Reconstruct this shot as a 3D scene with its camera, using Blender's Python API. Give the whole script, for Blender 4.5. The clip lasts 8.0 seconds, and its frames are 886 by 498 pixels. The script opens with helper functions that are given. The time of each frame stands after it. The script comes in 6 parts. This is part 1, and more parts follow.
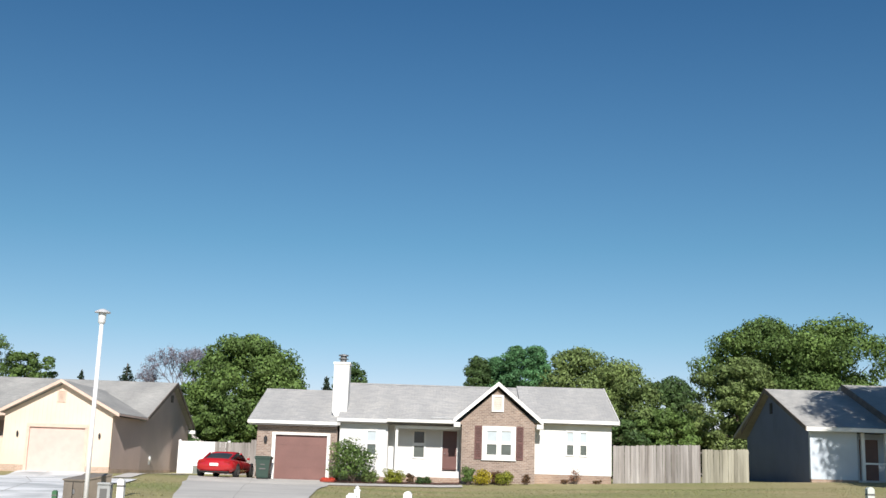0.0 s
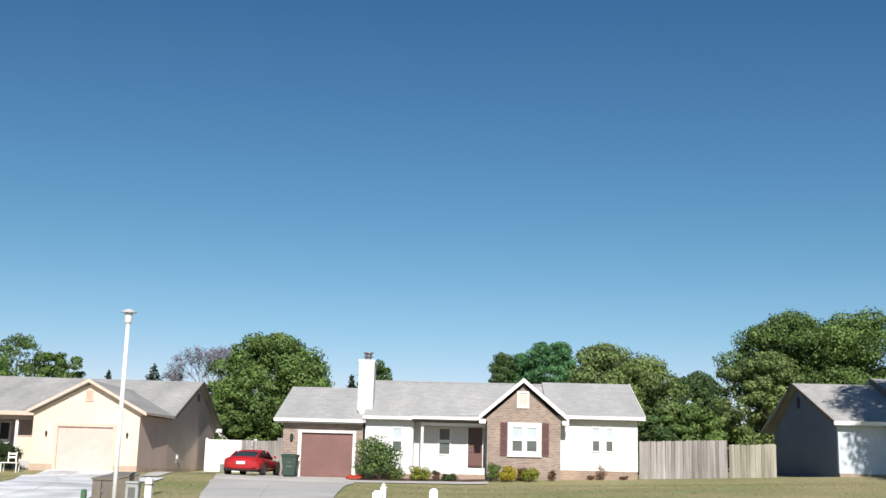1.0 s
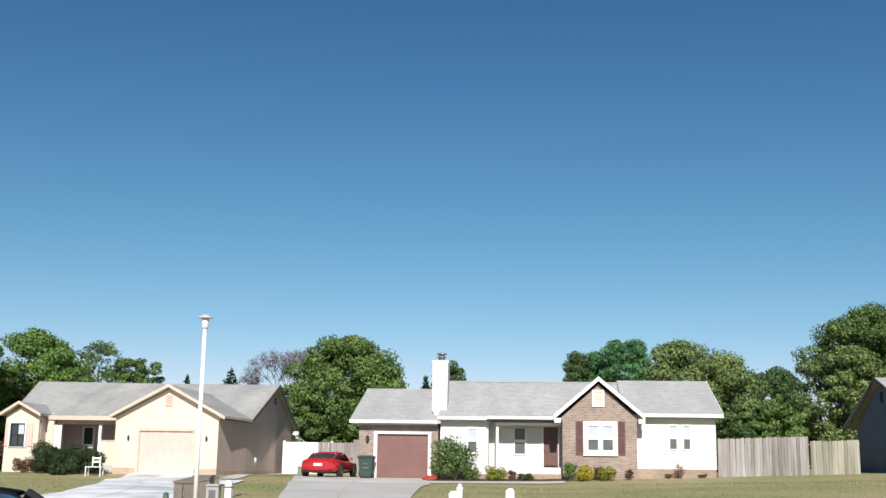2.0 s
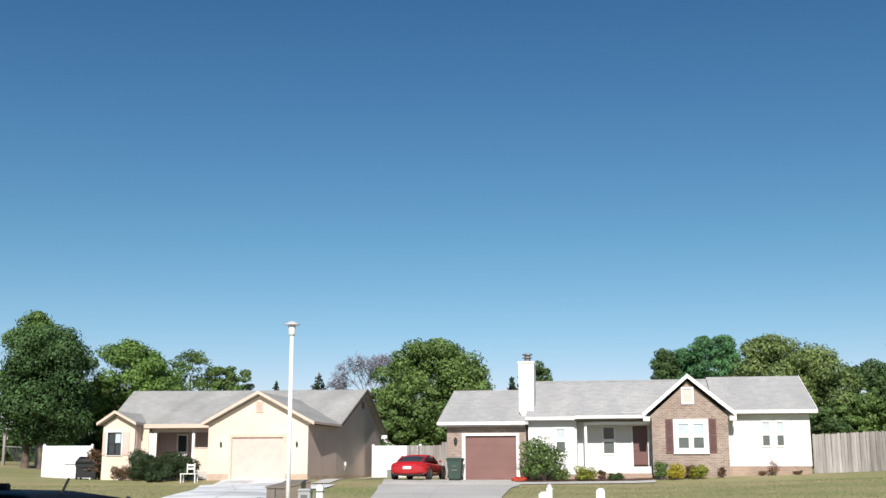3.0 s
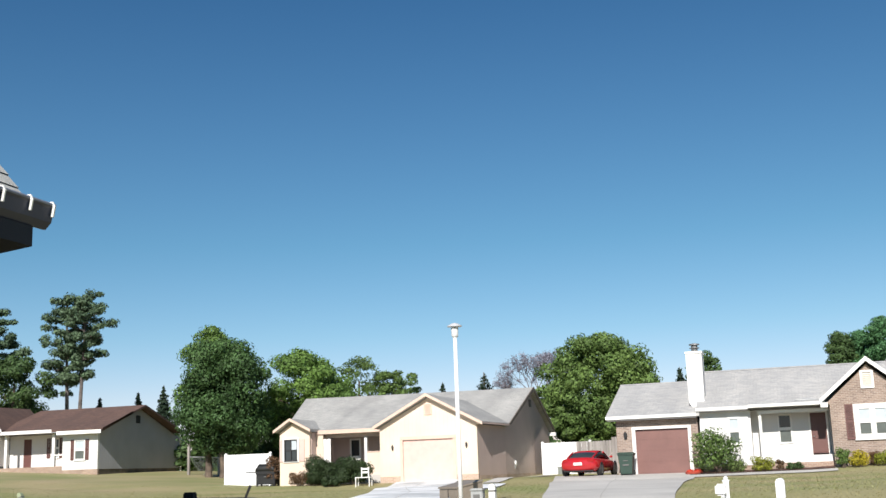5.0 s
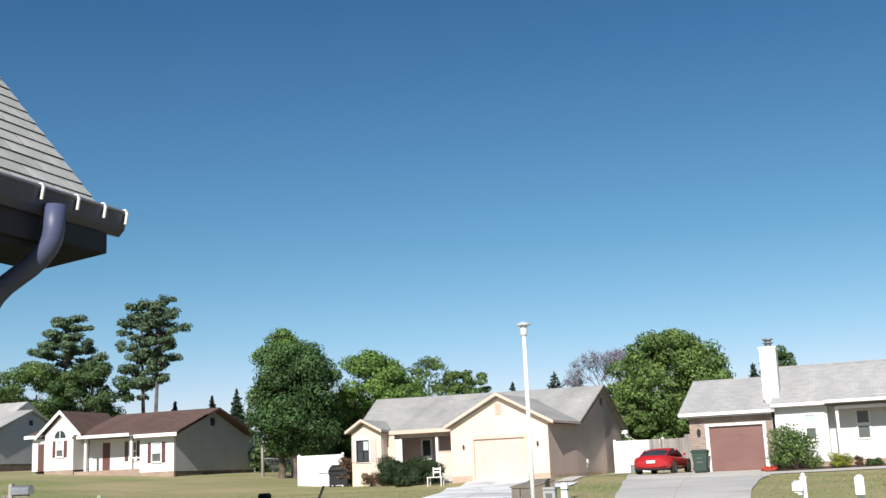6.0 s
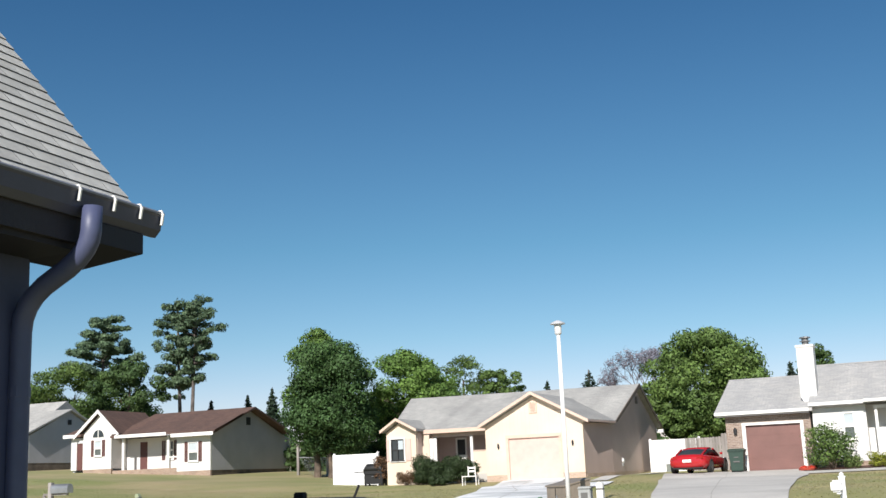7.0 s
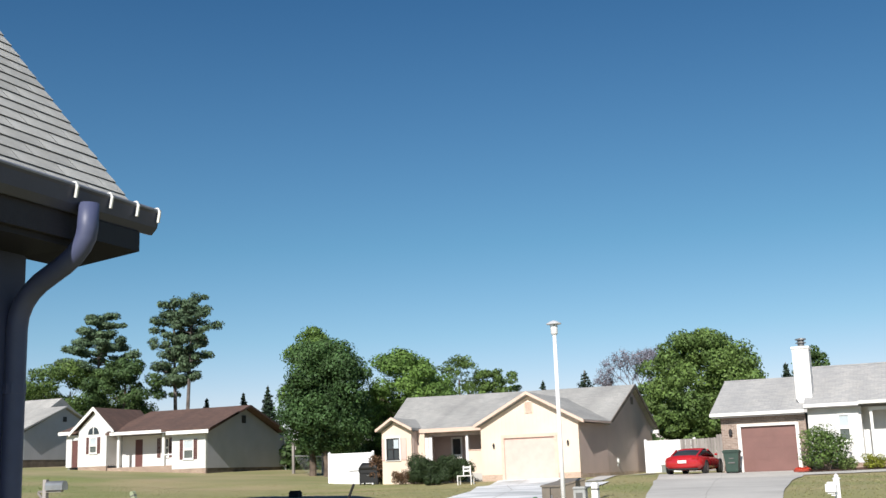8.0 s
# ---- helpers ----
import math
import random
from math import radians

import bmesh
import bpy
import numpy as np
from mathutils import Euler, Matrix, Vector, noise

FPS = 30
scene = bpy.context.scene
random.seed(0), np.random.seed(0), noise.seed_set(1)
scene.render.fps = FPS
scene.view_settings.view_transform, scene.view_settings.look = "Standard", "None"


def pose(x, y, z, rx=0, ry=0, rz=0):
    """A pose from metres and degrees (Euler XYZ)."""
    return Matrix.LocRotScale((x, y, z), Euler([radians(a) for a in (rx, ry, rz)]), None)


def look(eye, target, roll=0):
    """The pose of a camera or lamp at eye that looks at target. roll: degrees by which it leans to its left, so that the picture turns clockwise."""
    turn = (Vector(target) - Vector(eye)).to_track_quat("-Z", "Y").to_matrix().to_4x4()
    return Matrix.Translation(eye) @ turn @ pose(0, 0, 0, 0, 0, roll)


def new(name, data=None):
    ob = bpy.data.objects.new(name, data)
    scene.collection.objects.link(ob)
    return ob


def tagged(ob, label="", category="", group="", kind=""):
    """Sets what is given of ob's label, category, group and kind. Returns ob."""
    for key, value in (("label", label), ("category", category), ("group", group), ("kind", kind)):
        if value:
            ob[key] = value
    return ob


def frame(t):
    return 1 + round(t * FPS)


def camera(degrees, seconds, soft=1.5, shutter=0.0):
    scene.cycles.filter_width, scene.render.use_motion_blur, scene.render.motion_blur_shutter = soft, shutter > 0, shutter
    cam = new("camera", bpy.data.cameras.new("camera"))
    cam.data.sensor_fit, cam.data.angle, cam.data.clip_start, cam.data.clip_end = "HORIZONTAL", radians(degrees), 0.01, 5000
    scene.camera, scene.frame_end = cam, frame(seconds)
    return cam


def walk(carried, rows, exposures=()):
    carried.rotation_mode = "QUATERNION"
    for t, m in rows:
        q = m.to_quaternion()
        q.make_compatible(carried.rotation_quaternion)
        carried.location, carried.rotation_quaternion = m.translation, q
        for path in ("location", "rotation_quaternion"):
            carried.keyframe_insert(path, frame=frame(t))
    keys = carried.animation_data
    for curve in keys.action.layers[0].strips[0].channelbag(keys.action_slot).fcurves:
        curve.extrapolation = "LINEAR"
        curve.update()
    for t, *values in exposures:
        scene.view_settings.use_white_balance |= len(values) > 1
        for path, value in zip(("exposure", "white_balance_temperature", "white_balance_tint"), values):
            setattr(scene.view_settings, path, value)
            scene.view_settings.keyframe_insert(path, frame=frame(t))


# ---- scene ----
# camera: stands in one spot and turns to the left
cam = camera(43.0, 8.0, soft=1.5)
EYE = Vector((0, -8.27, 1.6))
ROWS = [
    (0, 0.25, 11.38, 1.84), (0.5, 0.53, 11.32, 1.71), (1, 1.47, 11.19, 1.49), (2.5, 7.31, 11.15, 0.47),
    (3, 9.4, 11.18, -0.08), (3.5, 11.52, 11.11, -0.59), (4, 13.45, 11.11, -1.01), (4.5, 15.53, 11.16, -1.56),
    (6, 21.02, 11.34, -2.51), (6.5, 22.3, 11.35, -2.57), (7, 22.77, 11.37, -2.47), (7.5, 22.83, 11.34, -2.21),
    (8, 22.6, 11.33, -2.12),
]


def aim(yaw, pitch, roll):
    a, b = radians(yaw), radians(pitch)
    way = Vector((-math.sin(a) * math.cos(b), math.cos(a) * math.cos(b), math.sin(b)))
    return look(EYE, EYE + way, roll)


walk(cam, [(t, aim(yaw, pitch, roll)) for t, yaw, pitch, roll in ROWS], [(0.0, 0.33), (1.0, 0.34), (3.5, 0.35), (4.5, 0.4), (6.0, 0.44), (7.0, 0.39), (8.0, 0.37)])

# ---- light ----
SUN_EL, SUN_AZ = 33.0, 5.6  # height; degrees from -y towards +x
world = bpy.data.worlds.new("sky")
scene.world = world
world.use_nodes = True
wn, wl = world.node_tree.nodes, world.node_tree.links
sky = wn.new("ShaderNodeTexSky")
sky.sky_type = "NISHITA"
sky.sun_disc = False
sky.sun_elevation = radians(SUN_EL)
sky.sun_rotation = radians(180 - SUN_AZ)
sky.air_density, sky.dust_density, sky.ozone_density = 1.0, 0.0, 3.2
tone = wn.new("ShaderNodeMix")  # a clear, slightly cyan spring sky
tone.data_type, tone.blend_type = "RGBA", "MULTIPLY"
tone.inputs[0].default_value = 1.0
up, split = wn.new("ShaderNodeTexCoord"), wn.new("ShaderNodeSeparateXYZ")
deep = wn.new("ShaderNodeValToRGB")  # pale near the horizon, deeper blue overhead
stops = ((0.02, (1.2, 1.0, 1.15)), (0.07, (1.07, 1.01, 1.13)), (0.12, (0.83, 0.985, 1.045)), (0.2, (0.61, 0.91, 0.965)), (0.41, (0.375, 0.71, 0.88)), (0.95, (0.22, 0.42, 0.56)))
for k, (z, tint) in enumerate(stops):
    stop = deep.color_ramp.elements[k] if k < 2 else deep.color_ramp.elements.new(z)
    stop.position, stop.color = z, tuple(0.8 * v for v in tint) + (1,)
wl.new(up.outputs["Generated"], split.inputs[0])
wl.new(split.outputs[2], deep.inputs[0])
wl.new(deep.outputs[0], tone.inputs[7])
wl.new(sky.outputs[0], tone.inputs[6])
wl.new(tone.outputs[2], wn["Background"].inputs[0])
wn["Background"].inputs[1].default_value = 0.085
sun_data = bpy.data.lights.new("sun", "SUN")
sun_data.energy, sun_data.angle, sun_data.color = 4.9, radians(0.53), (1.0, 0.95, 0.9)
sun = new("sun", sun_data)
e, a = radians(SUN_EL), radians(SUN_AZ)
sun.matrix_world = look((0, 0, 60), Vector((0, 0, 60)) - Vector((math.sin(a) * math.cos(e), -math.cos(a) * math.cos(e), math.sin(e))))

# ---- materials ----


def mat(name, col, rough=0.7, metal=0.0, var=0.12, scale=3.0, fine=40.0, bump=0.15, bump_scale=60.0, col2=None, stain=0.0, spec=0.5, rand=0.0, island=0.0, streak=False):
    """A surface with large stains, fine grain and relief."""
    m = bpy.data.materials.new(name)
    m.use_nodes = True
    n, l = m.node_tree.nodes, m.node_tree.links
    b = n["Principled BSDF"]
    b.inputs["Roughness"].default_value = rough
    b.inputs["Metallic"].default_value = metal
    b.inputs["Specular IOR Level"].default_value = spec
    tc = n.new("ShaderNodeTexCoord")
    where = tc.outputs["Object"]
    if streak:
        mp = n.new("ShaderNodeMapping")
        mp.inputs["Scale"].default_value = (1.0, 1.0, 0.08)
        l.new(n.new("ShaderNodeNewGeometry").outputs["Position"], mp.inputs[0])
        where = mp.outputs[0]
    n1, n2 = n.new("ShaderNodeTexNoise"), n.new("ShaderNodeTexNoise")
    n1.inputs["Scale"].default_value, n2.inputs["Scale"].default_value = scale, fine
    n1.inputs["Detail"].default_value = 5
    l.new(where, n1.inputs["Vector"])
    l.new(where, n2.inputs["Vector"])
    mix = n.new("ShaderNodeMix")
    mix.data_type = "RGBA"
    c2 = col2 or tuple(v * (1 - 2.2 * var) for v in col)
    mix.inputs[6].default_value, mix.inputs[7].default_value = (*col, 1), (*c2, 1)
    ramp = n.new("ShaderNodeMapRange")
    ramp.inputs[1].default_value, ramp.inputs[2].default_value = 0.35 - stain * 0.1, 0.7
    l.new(n1.outputs[0], ramp.inputs[0])
    l.new(ramp.outputs[0], mix.inputs[0])
    hsv = n.new("ShaderNodeHueSaturation")
    val = n.new("ShaderNodeMapRange")
    val.inputs[3].default_value, val.inputs[4].default_value = 1 - var, 1 + var
    l.new(n2.outputs[0], val.inputs[0])
    last = val.outputs[0]
    for amount, kind in ((rand, "ShaderNodeObjectInfo"), (island, "ShaderNodeNewGeometry")):
        if amount:
            info = n.new(kind)
            r = n.new("ShaderNodeMapRange")
            r.inputs[3].default_value, r.inputs[4].default_value = 1 - amount, 1 + amount
            l.new(info.outputs["Random" if kind == "ShaderNodeObjectInfo" else "Random Per Island"], r.inputs[0])
            mu = n.new("ShaderNodeMath")
            mu.operation = "MULTIPLY"
            l.new(last, mu.inputs[0])
            l.new(r.outputs[0], mu.inputs[1])
            last = mu.outputs[0]
    l.new(last, hsv.inputs["Value"])
    l.new(mix.outputs[2], hsv.inputs["Color"])
    l.new(hsv.outputs[0], b.inputs["Base Color"])
    if bump:
        bp, n3 = n.new("ShaderNodeBump"), n.new("ShaderNodeTexNoise")
        n3.inputs["Scale"].default_value = bump_scale
        bp.inputs["Strength"].default_value, bp.inputs["Distance"].default_value = bump, 0.02
        l.new(tc.outputs["Object"], n3.inputs["Vector"])
        l.new(n3.outputs[0], bp.inputs["Height"])
        l.new(bp.outputs[0], b.inputs["Normal"])
    return m


def grooved(m, axis, per_metre, depth=0.5, sharp=True):
    """Adds grooves across one axis to a surface's relief."""
    n, l = m.node_tree.nodes, m.node_tree.links
    b = n["Principled BSDF"]
    tc, sep, mul, fr, ramp, bp = (n.new("ShaderNode" + k) for k in ("TexCoord", "SeparateXYZ", "Math", "Math", "MapRange", "Bump"))
    l.new(tc.outputs["Object"], sep.inputs[0])
    mul.operation, fr.operation = "MULTIPLY", "FRACT"
    mul.inputs[1].default_value = per_metre
    l.new(sep.outputs[axis], mul.inputs[0])
    l.new(mul.outputs[0], fr.inputs[0])
    ramp.inputs[1].default_value, ramp.inputs[2].default_value = 0.0, 0.14 if sharp else 1.0
    l.new(fr.outputs[0], ramp.inputs[0])
    l.new(ramp.outputs[0], bp.inputs["Height"])
    bp.inputs["Strength"].default_value, bp.inputs["Distance"].default_value = depth, 0.02
    if b.inputs["Normal"].links:
        l.new(b.inputs["Normal"].links[0].from_socket, bp.inputs["Normal"])
    l.new(bp.outputs[0], b.inputs["Normal"])
    return m


def brick_mat(name, c1, c2, mortar, w=0.21, h=0.075):
    """Brickwork on walls that face along y or x."""
    m = bpy.data.materials.new(name)
    m.use_nodes = True
    n, l = m.node_tree.nodes, m.node_tree.links
    b = n["Principled BSDF"]
    b.inputs["Roughness"].default_value = 0.85
    tc, sep, add, com, br = (n.new("ShaderNode" + k) for k in ("TexCoord", "SeparateXYZ", "Math", "CombineXYZ", "TexBrick"))
    l.new(tc.outputs["Object"], sep.inputs[0])
    l.new(sep.outputs[0], add.inputs[0])
    l.new(sep.outputs[1], add.inputs[1])
    l.new(add.outputs[0], com.inputs[0])
    l.new(sep.outputs[2], com.inputs[1])
    l.new(com.outputs[0], br.inputs["Vector"])
    br.inputs["Color1"].default_value, br.inputs["Color2"].default_value, br.inputs["Mortar"].default_value = (*c1, 1), (*c2, 1), (*mortar, 1)
    br.inputs["Scale"].default_value = 1.0
    br.inputs["Mortar Size"].default_value = 0.008
    br.inputs["Brick Width"].default_value, br.inputs["Row Height"].default_value = w, h
    no, mix, hs, mr = (n.new("ShaderNode" + k) for k in ("TexNoise", "HueSaturation", "HueSaturation", "MapRange"))
    no.inputs["Scale"].default_value = 1.7
    no.inputs["Detail"].default_value = 6
    l.new(tc.outputs["Object"], no.inputs["Vector"])
    mr.inputs[3].default_value, mr.inputs[4].default_value = 0.65, 1.35
    l.new(no.outputs[0], mr.inputs[0])
    l.new(mr.outputs[0], mix.inputs["Value"])
    l.new(br.outputs[0], mix.inputs["Color"])
    l.new(mix.outputs[0], b.inputs["Base Color"])
    bp = n.new("ShaderNodeBump")
    bp.inputs["Strength"].default_value, bp.inputs["Distance"].default_value, bp.invert = 0.6, 0.01, True
    l.new(br.outputs["Fac"], bp.inputs["Height"])
    l.new(bp.outputs[0], b.inputs["Normal"])
    return m


def shingle_mat(name, c1, c2, stain):
    """Asphalt shingles: tabs in courses along x, with streaks running down the slope."""
    m = bpy.data.materials.new(name)
    m.use_nodes = True
    n, l = m.node_tree.nodes, m.node_tree.links
    b = n["Principled BSDF"]
    b.inputs["Roughness"].default_value = 0.9
    tc, sep, com, br = (n.new("ShaderNode" + k) for k in ("TexCoord", "SeparateXYZ", "CombineXYZ", "TexBrick"))
    add = n.new("ShaderNodeMath")
    l.new(tc.outputs["Object"], sep.inputs[0])
    l.new(sep.outputs[0], com.inputs[0])
    l.new(sep.outputs[1], add.inputs[0])
    l.new(sep.outputs[2], add.inputs[1])
    l.new(add.outputs[0], com.inputs[1])
    l.new(com.outputs[0], br.inputs["Vector"])
    br.inputs["Color1"].default_value, br.inputs["Color2"].default_value = (*c1, 1), (*c2, 1)
    br.inputs["Mortar"].default_value = tuple(v * 0.55 for v in c1) + (1,)
    br.inputs["Scale"].default_value, br.inputs["Mortar Size"].default_value = 1.0, 0.006
    br.inputs["Brick Width"].default_value, br.inputs["Row Height"].default_value = 0.31, 0.17
    no, no2, mr, mr2, mu, hs, mix = (n.new("ShaderNode" + k) for k in ("TexNoise", "TexNoise", "MapRange", "MapRange", "Math", "HueSaturation", "Mix"))
    mp = n.new("ShaderNodeMapping")
    mp.inputs["Scale"].default_value = (1.0, 0.25, 0.25)
    l.new(tc.outputs["Object"], mp.inputs[0])
    l.new(mp.outputs[0], no.inputs["Vector"])
    no.inputs["Scale"].default_value, no.inputs["Detail"].default_value = 0.9, 6
    no2.inputs["Scale"].default_value = 14
    l.new(tc.outputs["Object"], no2.inputs["Vector"])
    mr.inputs[1].default_value, mr.inputs[2].default_value = 0.35, 0.72
    l.new(no.outputs[0], mr.inputs[0])
    mix.data_type = "RGBA"
    mix.inputs[7].default_value = (*stain, 1)
    l.new(br.outputs[0], mix.inputs[6])
    mu.operation = "MULTIPLY"
    mu.inputs[1].default_value = 0.55
    l.new(mr.outputs[0], mu.inputs[0])
    l.new(mu.outputs[0], mix.inputs[0])
    mr2.inputs[3].default_value, mr2.inputs[4].default_value = 0.75, 1.25
    l.new(no2.outputs[0], mr2.inputs[0])
    l.new(mr2.outputs[0], hs.inputs["Value"])
    l.new(mix.outputs[2], hs.inputs["Color"])
    l.new(hs.outputs[0], b.inputs["Base Color"])
    bp = n.new("ShaderNodeBump")
    bp.inputs["Strength"].default_value, bp.inputs["Distance"].default_value, bp.invert = 0.5, 0.01, True
    l.new(br.outputs["Fac"], bp.inputs["Height"])
    l.new(bp.outputs[0], b.inputs["Normal"])
    return m


def leaf_mat(name, c1, c2, glow=0.25):
    m = mat(name, c1, 0.6, 0, 0.2, 0.35, 3.0, 0, 1, col2=c2, island=0.55, rand=0.1, spec=0.25)
    n, l = m.node_tree.nodes, m.node_tree.links
    out, b = n["Material Output"], n["Principled BSDF"]
    tr, mx = n.new("ShaderNodeBsdfTranslucent"), n.new("ShaderNodeMixShader")
    l.new(b.inputs["Base Color"].links[0].from_socket, tr.inputs[0])
    mx.inputs[0].default_value = glow
    l.new(b.outputs[0], mx.inputs[1])
    l.new(tr.outputs[0], mx.inputs[2])
    l.new(mx.outputs[0], out.inputs[0])
    return m


WHITE = mat("white_siding", (0.7, 0.695, 0.67), 0.55, 0, 0.04, 0.8, 30, 0.05)
grooved(WHITE, 2, 5.0, 0.35, False)
TRIM = mat("white_trim_paint", (0.8, 0.79, 0.75), 0.5, 0, 0.04, 1.5, 30, 0.05)
# grey trim, darkened so soffits and ceilings carry the shade under the eaves
SHADE_TRIM = mat("grey_trim_soffit_shade", (0.13, 0.127, 0.12), 0.6, 0, 0.05)
PEACH = mat("peach_panel_siding", (0.75, 0.61, 0.48), 0.65, 0, 0.06, 0.7, 20, 0.05)
grooved(PEACH, 0, 4.9, 0.3)
# darker copy of the peach siding: shade of side and porch walls in its colour
PEACH_SIDE = mat("pinkish_siding_shade_tone", (0.54, 0.42, 0.37), 0.65, 0, 0.06, 0.6, 20, 0.05)
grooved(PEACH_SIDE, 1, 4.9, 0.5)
VENT_BEIGE = mat("pale_beige_paint", (0.66, 0.6, 0.52), 0.5, 0, 0.06)
PEACH_TRIM = mat("peach_trim_paint", (0.67, 0.5, 0.4), 0.5, 0, 0.06)
PEACH_DOOR = mat("peach_door_paint", (0.66, 0.47, 0.41), 0.5, 0, 0.05)
# grey puts the shade of the white houses' side walls into their colour
SHADED_GREY_SIDE = mat("shade_grey_siding", (0.43, 0.43, 0.455), 0.7, 0, 0.06, 0.6, 20, 0.05)
grooved(SHADED_GREY_SIDE, 1, 4.0, 0.5)
# slate blue set dark so its colour includes the shade of the sunless side
BLUE_SIDE = mat("slate_blue_shaded_siding", (0.135, 0.16, 0.235), 0.7, 0, 0.08, 0.8, 20, 0.05)
grooved(BLUE_SIDE, 1, 4.0, 0.6)
BRICK = brick_mat("tan_red_brick", (0.32, 0.235, 0.185), (0.215, 0.15, 0.118), (0.44, 0.39, 0.34))
BRICK_PALE = brick_mat("pale_foundation_brick", (0.36, 0.25, 0.18), (0.28, 0.19, 0.14), (0.42, 0.36, 0.3))
BRICK_PINK = brick_mat("pinkish_foundation_brick", (0.5, 0.355, 0.27), (0.42, 0.3, 0.22), (0.52, 0.45, 0.38))
ROOF_GREY = shingle_mat("grey_shingles", (0.5, 0.49, 0.465), (0.38, 0.38, 0.38), (0.3, 0.3, 0.3))
ROOF_PEACH = shingle_mat("weathered_grey_shingles", (0.48, 0.468, 0.44), (0.38, 0.38, 0.36), (0.2, 0.2, 0.195))
ROOF_BROWN = shingle_mat("brown_shingles", (0.15, 0.088, 0.068), (0.105, 0.062, 0.05), (0.06, 0.04, 0.034))
GARAGE_RED = mat("maroon_door_paint", (0.195, 0.095, 0.08), 0.5, 0, 0.08, 1.0, 20, 0.05)
SHUTTER_RED = mat("maroon_shutter_paint", (0.13, 0.055, 0.048), 0.55, 0, 0.08)
DOOR_DARK = mat("dark_maroon_door", (0.15, 0.07, 0.06), 0.4, 0, 0.08)
DARK = mat("dark_shadowed_interior", (0.03, 0.03, 0.032), 0.8, 0, 0.1)
GLASS = mat("dark_window_glass", (0.035, 0.045, 0.05), 0.06, 0, 0.1, 1.0, 5, 0, spec=0.5)
# pane glass with a greyish reflection mixed into its base colour
PANE = mat("grey_green_reflection_tint", (0.12, 0.14, 0.13), 0.08, 0, 0.15, 1.0, 5, 0, spec=0.5)
BLIND = mat("pale_window_blind", (0.48, 0.54, 0.57), 0.7, 0, 0.05)
grooved(BLIND, 2, 20.0, 0.4)
WOOD_GREY = mat("weathered_grey_wood", (0.38, 0.355, 0.338), 0.85, 0, 0.25, 3.0, 14, 0.3, 30, col2=(0.17, 0.15, 0.135), rand=0.22, streak=True)
WOOD_DARK = mat("dark_weathered_wood", (0.2, 0.16, 0.13), 0.85, 0, 0.2, 2.0, 14, 0.3, 30, rand=0.15)
VINYL = mat("white_vinyl", (0.86, 0.86, 0.85), 0.4, 0, 0.03)
CONCRETE = mat("grey_concrete", (0.6, 0.58, 0.54), 0.9, 0, 0.12, 0.5, 8, 0.2, 40, stain=1)
CONCRETE_PALE = mat("bright_bleached_concrete", (0.84, 0.85, 0.85), 0.85, 0, 0.12, 0.55, 5, 0.2, 40, col2=(0.42, 0.44, 0.44), stain=-0.6)
ASPHALT = mat("asphalt", (0.055, 0.055, 0.055), 0.9, 0, 0.2, 0.8, 60, 0.3)
GRASS = mat("dry_green_lawn", (0.215, 0.232, 0.08), 0.95, 0, 0.08, 0.16, 5.0, 0.25, 14, col2=(0.36, 0.295, 0.16))
GRASS_BLADE = mat("lawn_blades", (0.2, 0.235, 0.075), 0.8, 0, 0.07, 0.16, 3.0, 0, col2=(0.34, 0.285, 0.155), island=0.04)
MULCH = mat("reddish_mulch", (0.13, 0.06, 0.04), 0.95, 0, 0.3, 3, 20, 0.8, 25)
RUBBER = mat("black_rubber", (0.02, 0.02, 0.02), 0.8, 0, 0.1)
METAL = mat("galvanised_metal", (0.5, 0.5, 0.5), 0.4, 0.8, 0.1)
FLUE = mat("dull_grey_flue_metal", (0.22, 0.22, 0.22), 0.5, 0.5, 0.1)
ALU = mat("white_enamelled_pole", (0.85, 0.85, 0.84), 0.4, 0.0, 0.06)
BARK = mat("grey_brown_bark", (0.16, 0.12, 0.09), 0.9, 0, 0.3, 2, 9, 0.8, 20)
BARK_PINE = mat("pine_bark", (0.17, 0.145, 0.13), 0.9, 0, 0.3, 2, 9, 0.8, 20)

# ---- builders ----


def part(name, bm, material, parent=None, label=""):
    """Links a bmesh as one mesh object, under a thing or a part."""
    me = bpy.data.meshes.new(name)
    bmesh.ops.recalc_face_normals(bm, faces=bm.faces)
    bm.to_mesh(me)
    bm.free()
    me.materials.append(material)
    ob = new(name, me)
    ob.parent = parent
    if label:
        ob["label"] = label
    return ob


def thing(name, label, category, group="", kind=""):
    return tagged(new(name), label, category, group, kind)


def box(x0, x1, y0, y1, z0, z1, bm=None, bevel=0.0):
    bm = bm or bmesh.new()
    made = bmesh.ops.create_cube(bm, size=1.0)["verts"]
    for v in made:
        v.co = Vector(((x0 + x1) / 2 + v.co.x * (x1 - x0), (y0 + y1) / 2 + v.co.y * (y1 - y0), (z0 + z1) / 2 + v.co.z * (z1 - z0)))
    if bevel:
        bmesh.ops.bevel(bm, geom=[e for e in bm.edges if e.verts[0] in made], offset=bevel, segments=2, affect="EDGES")
    return bm


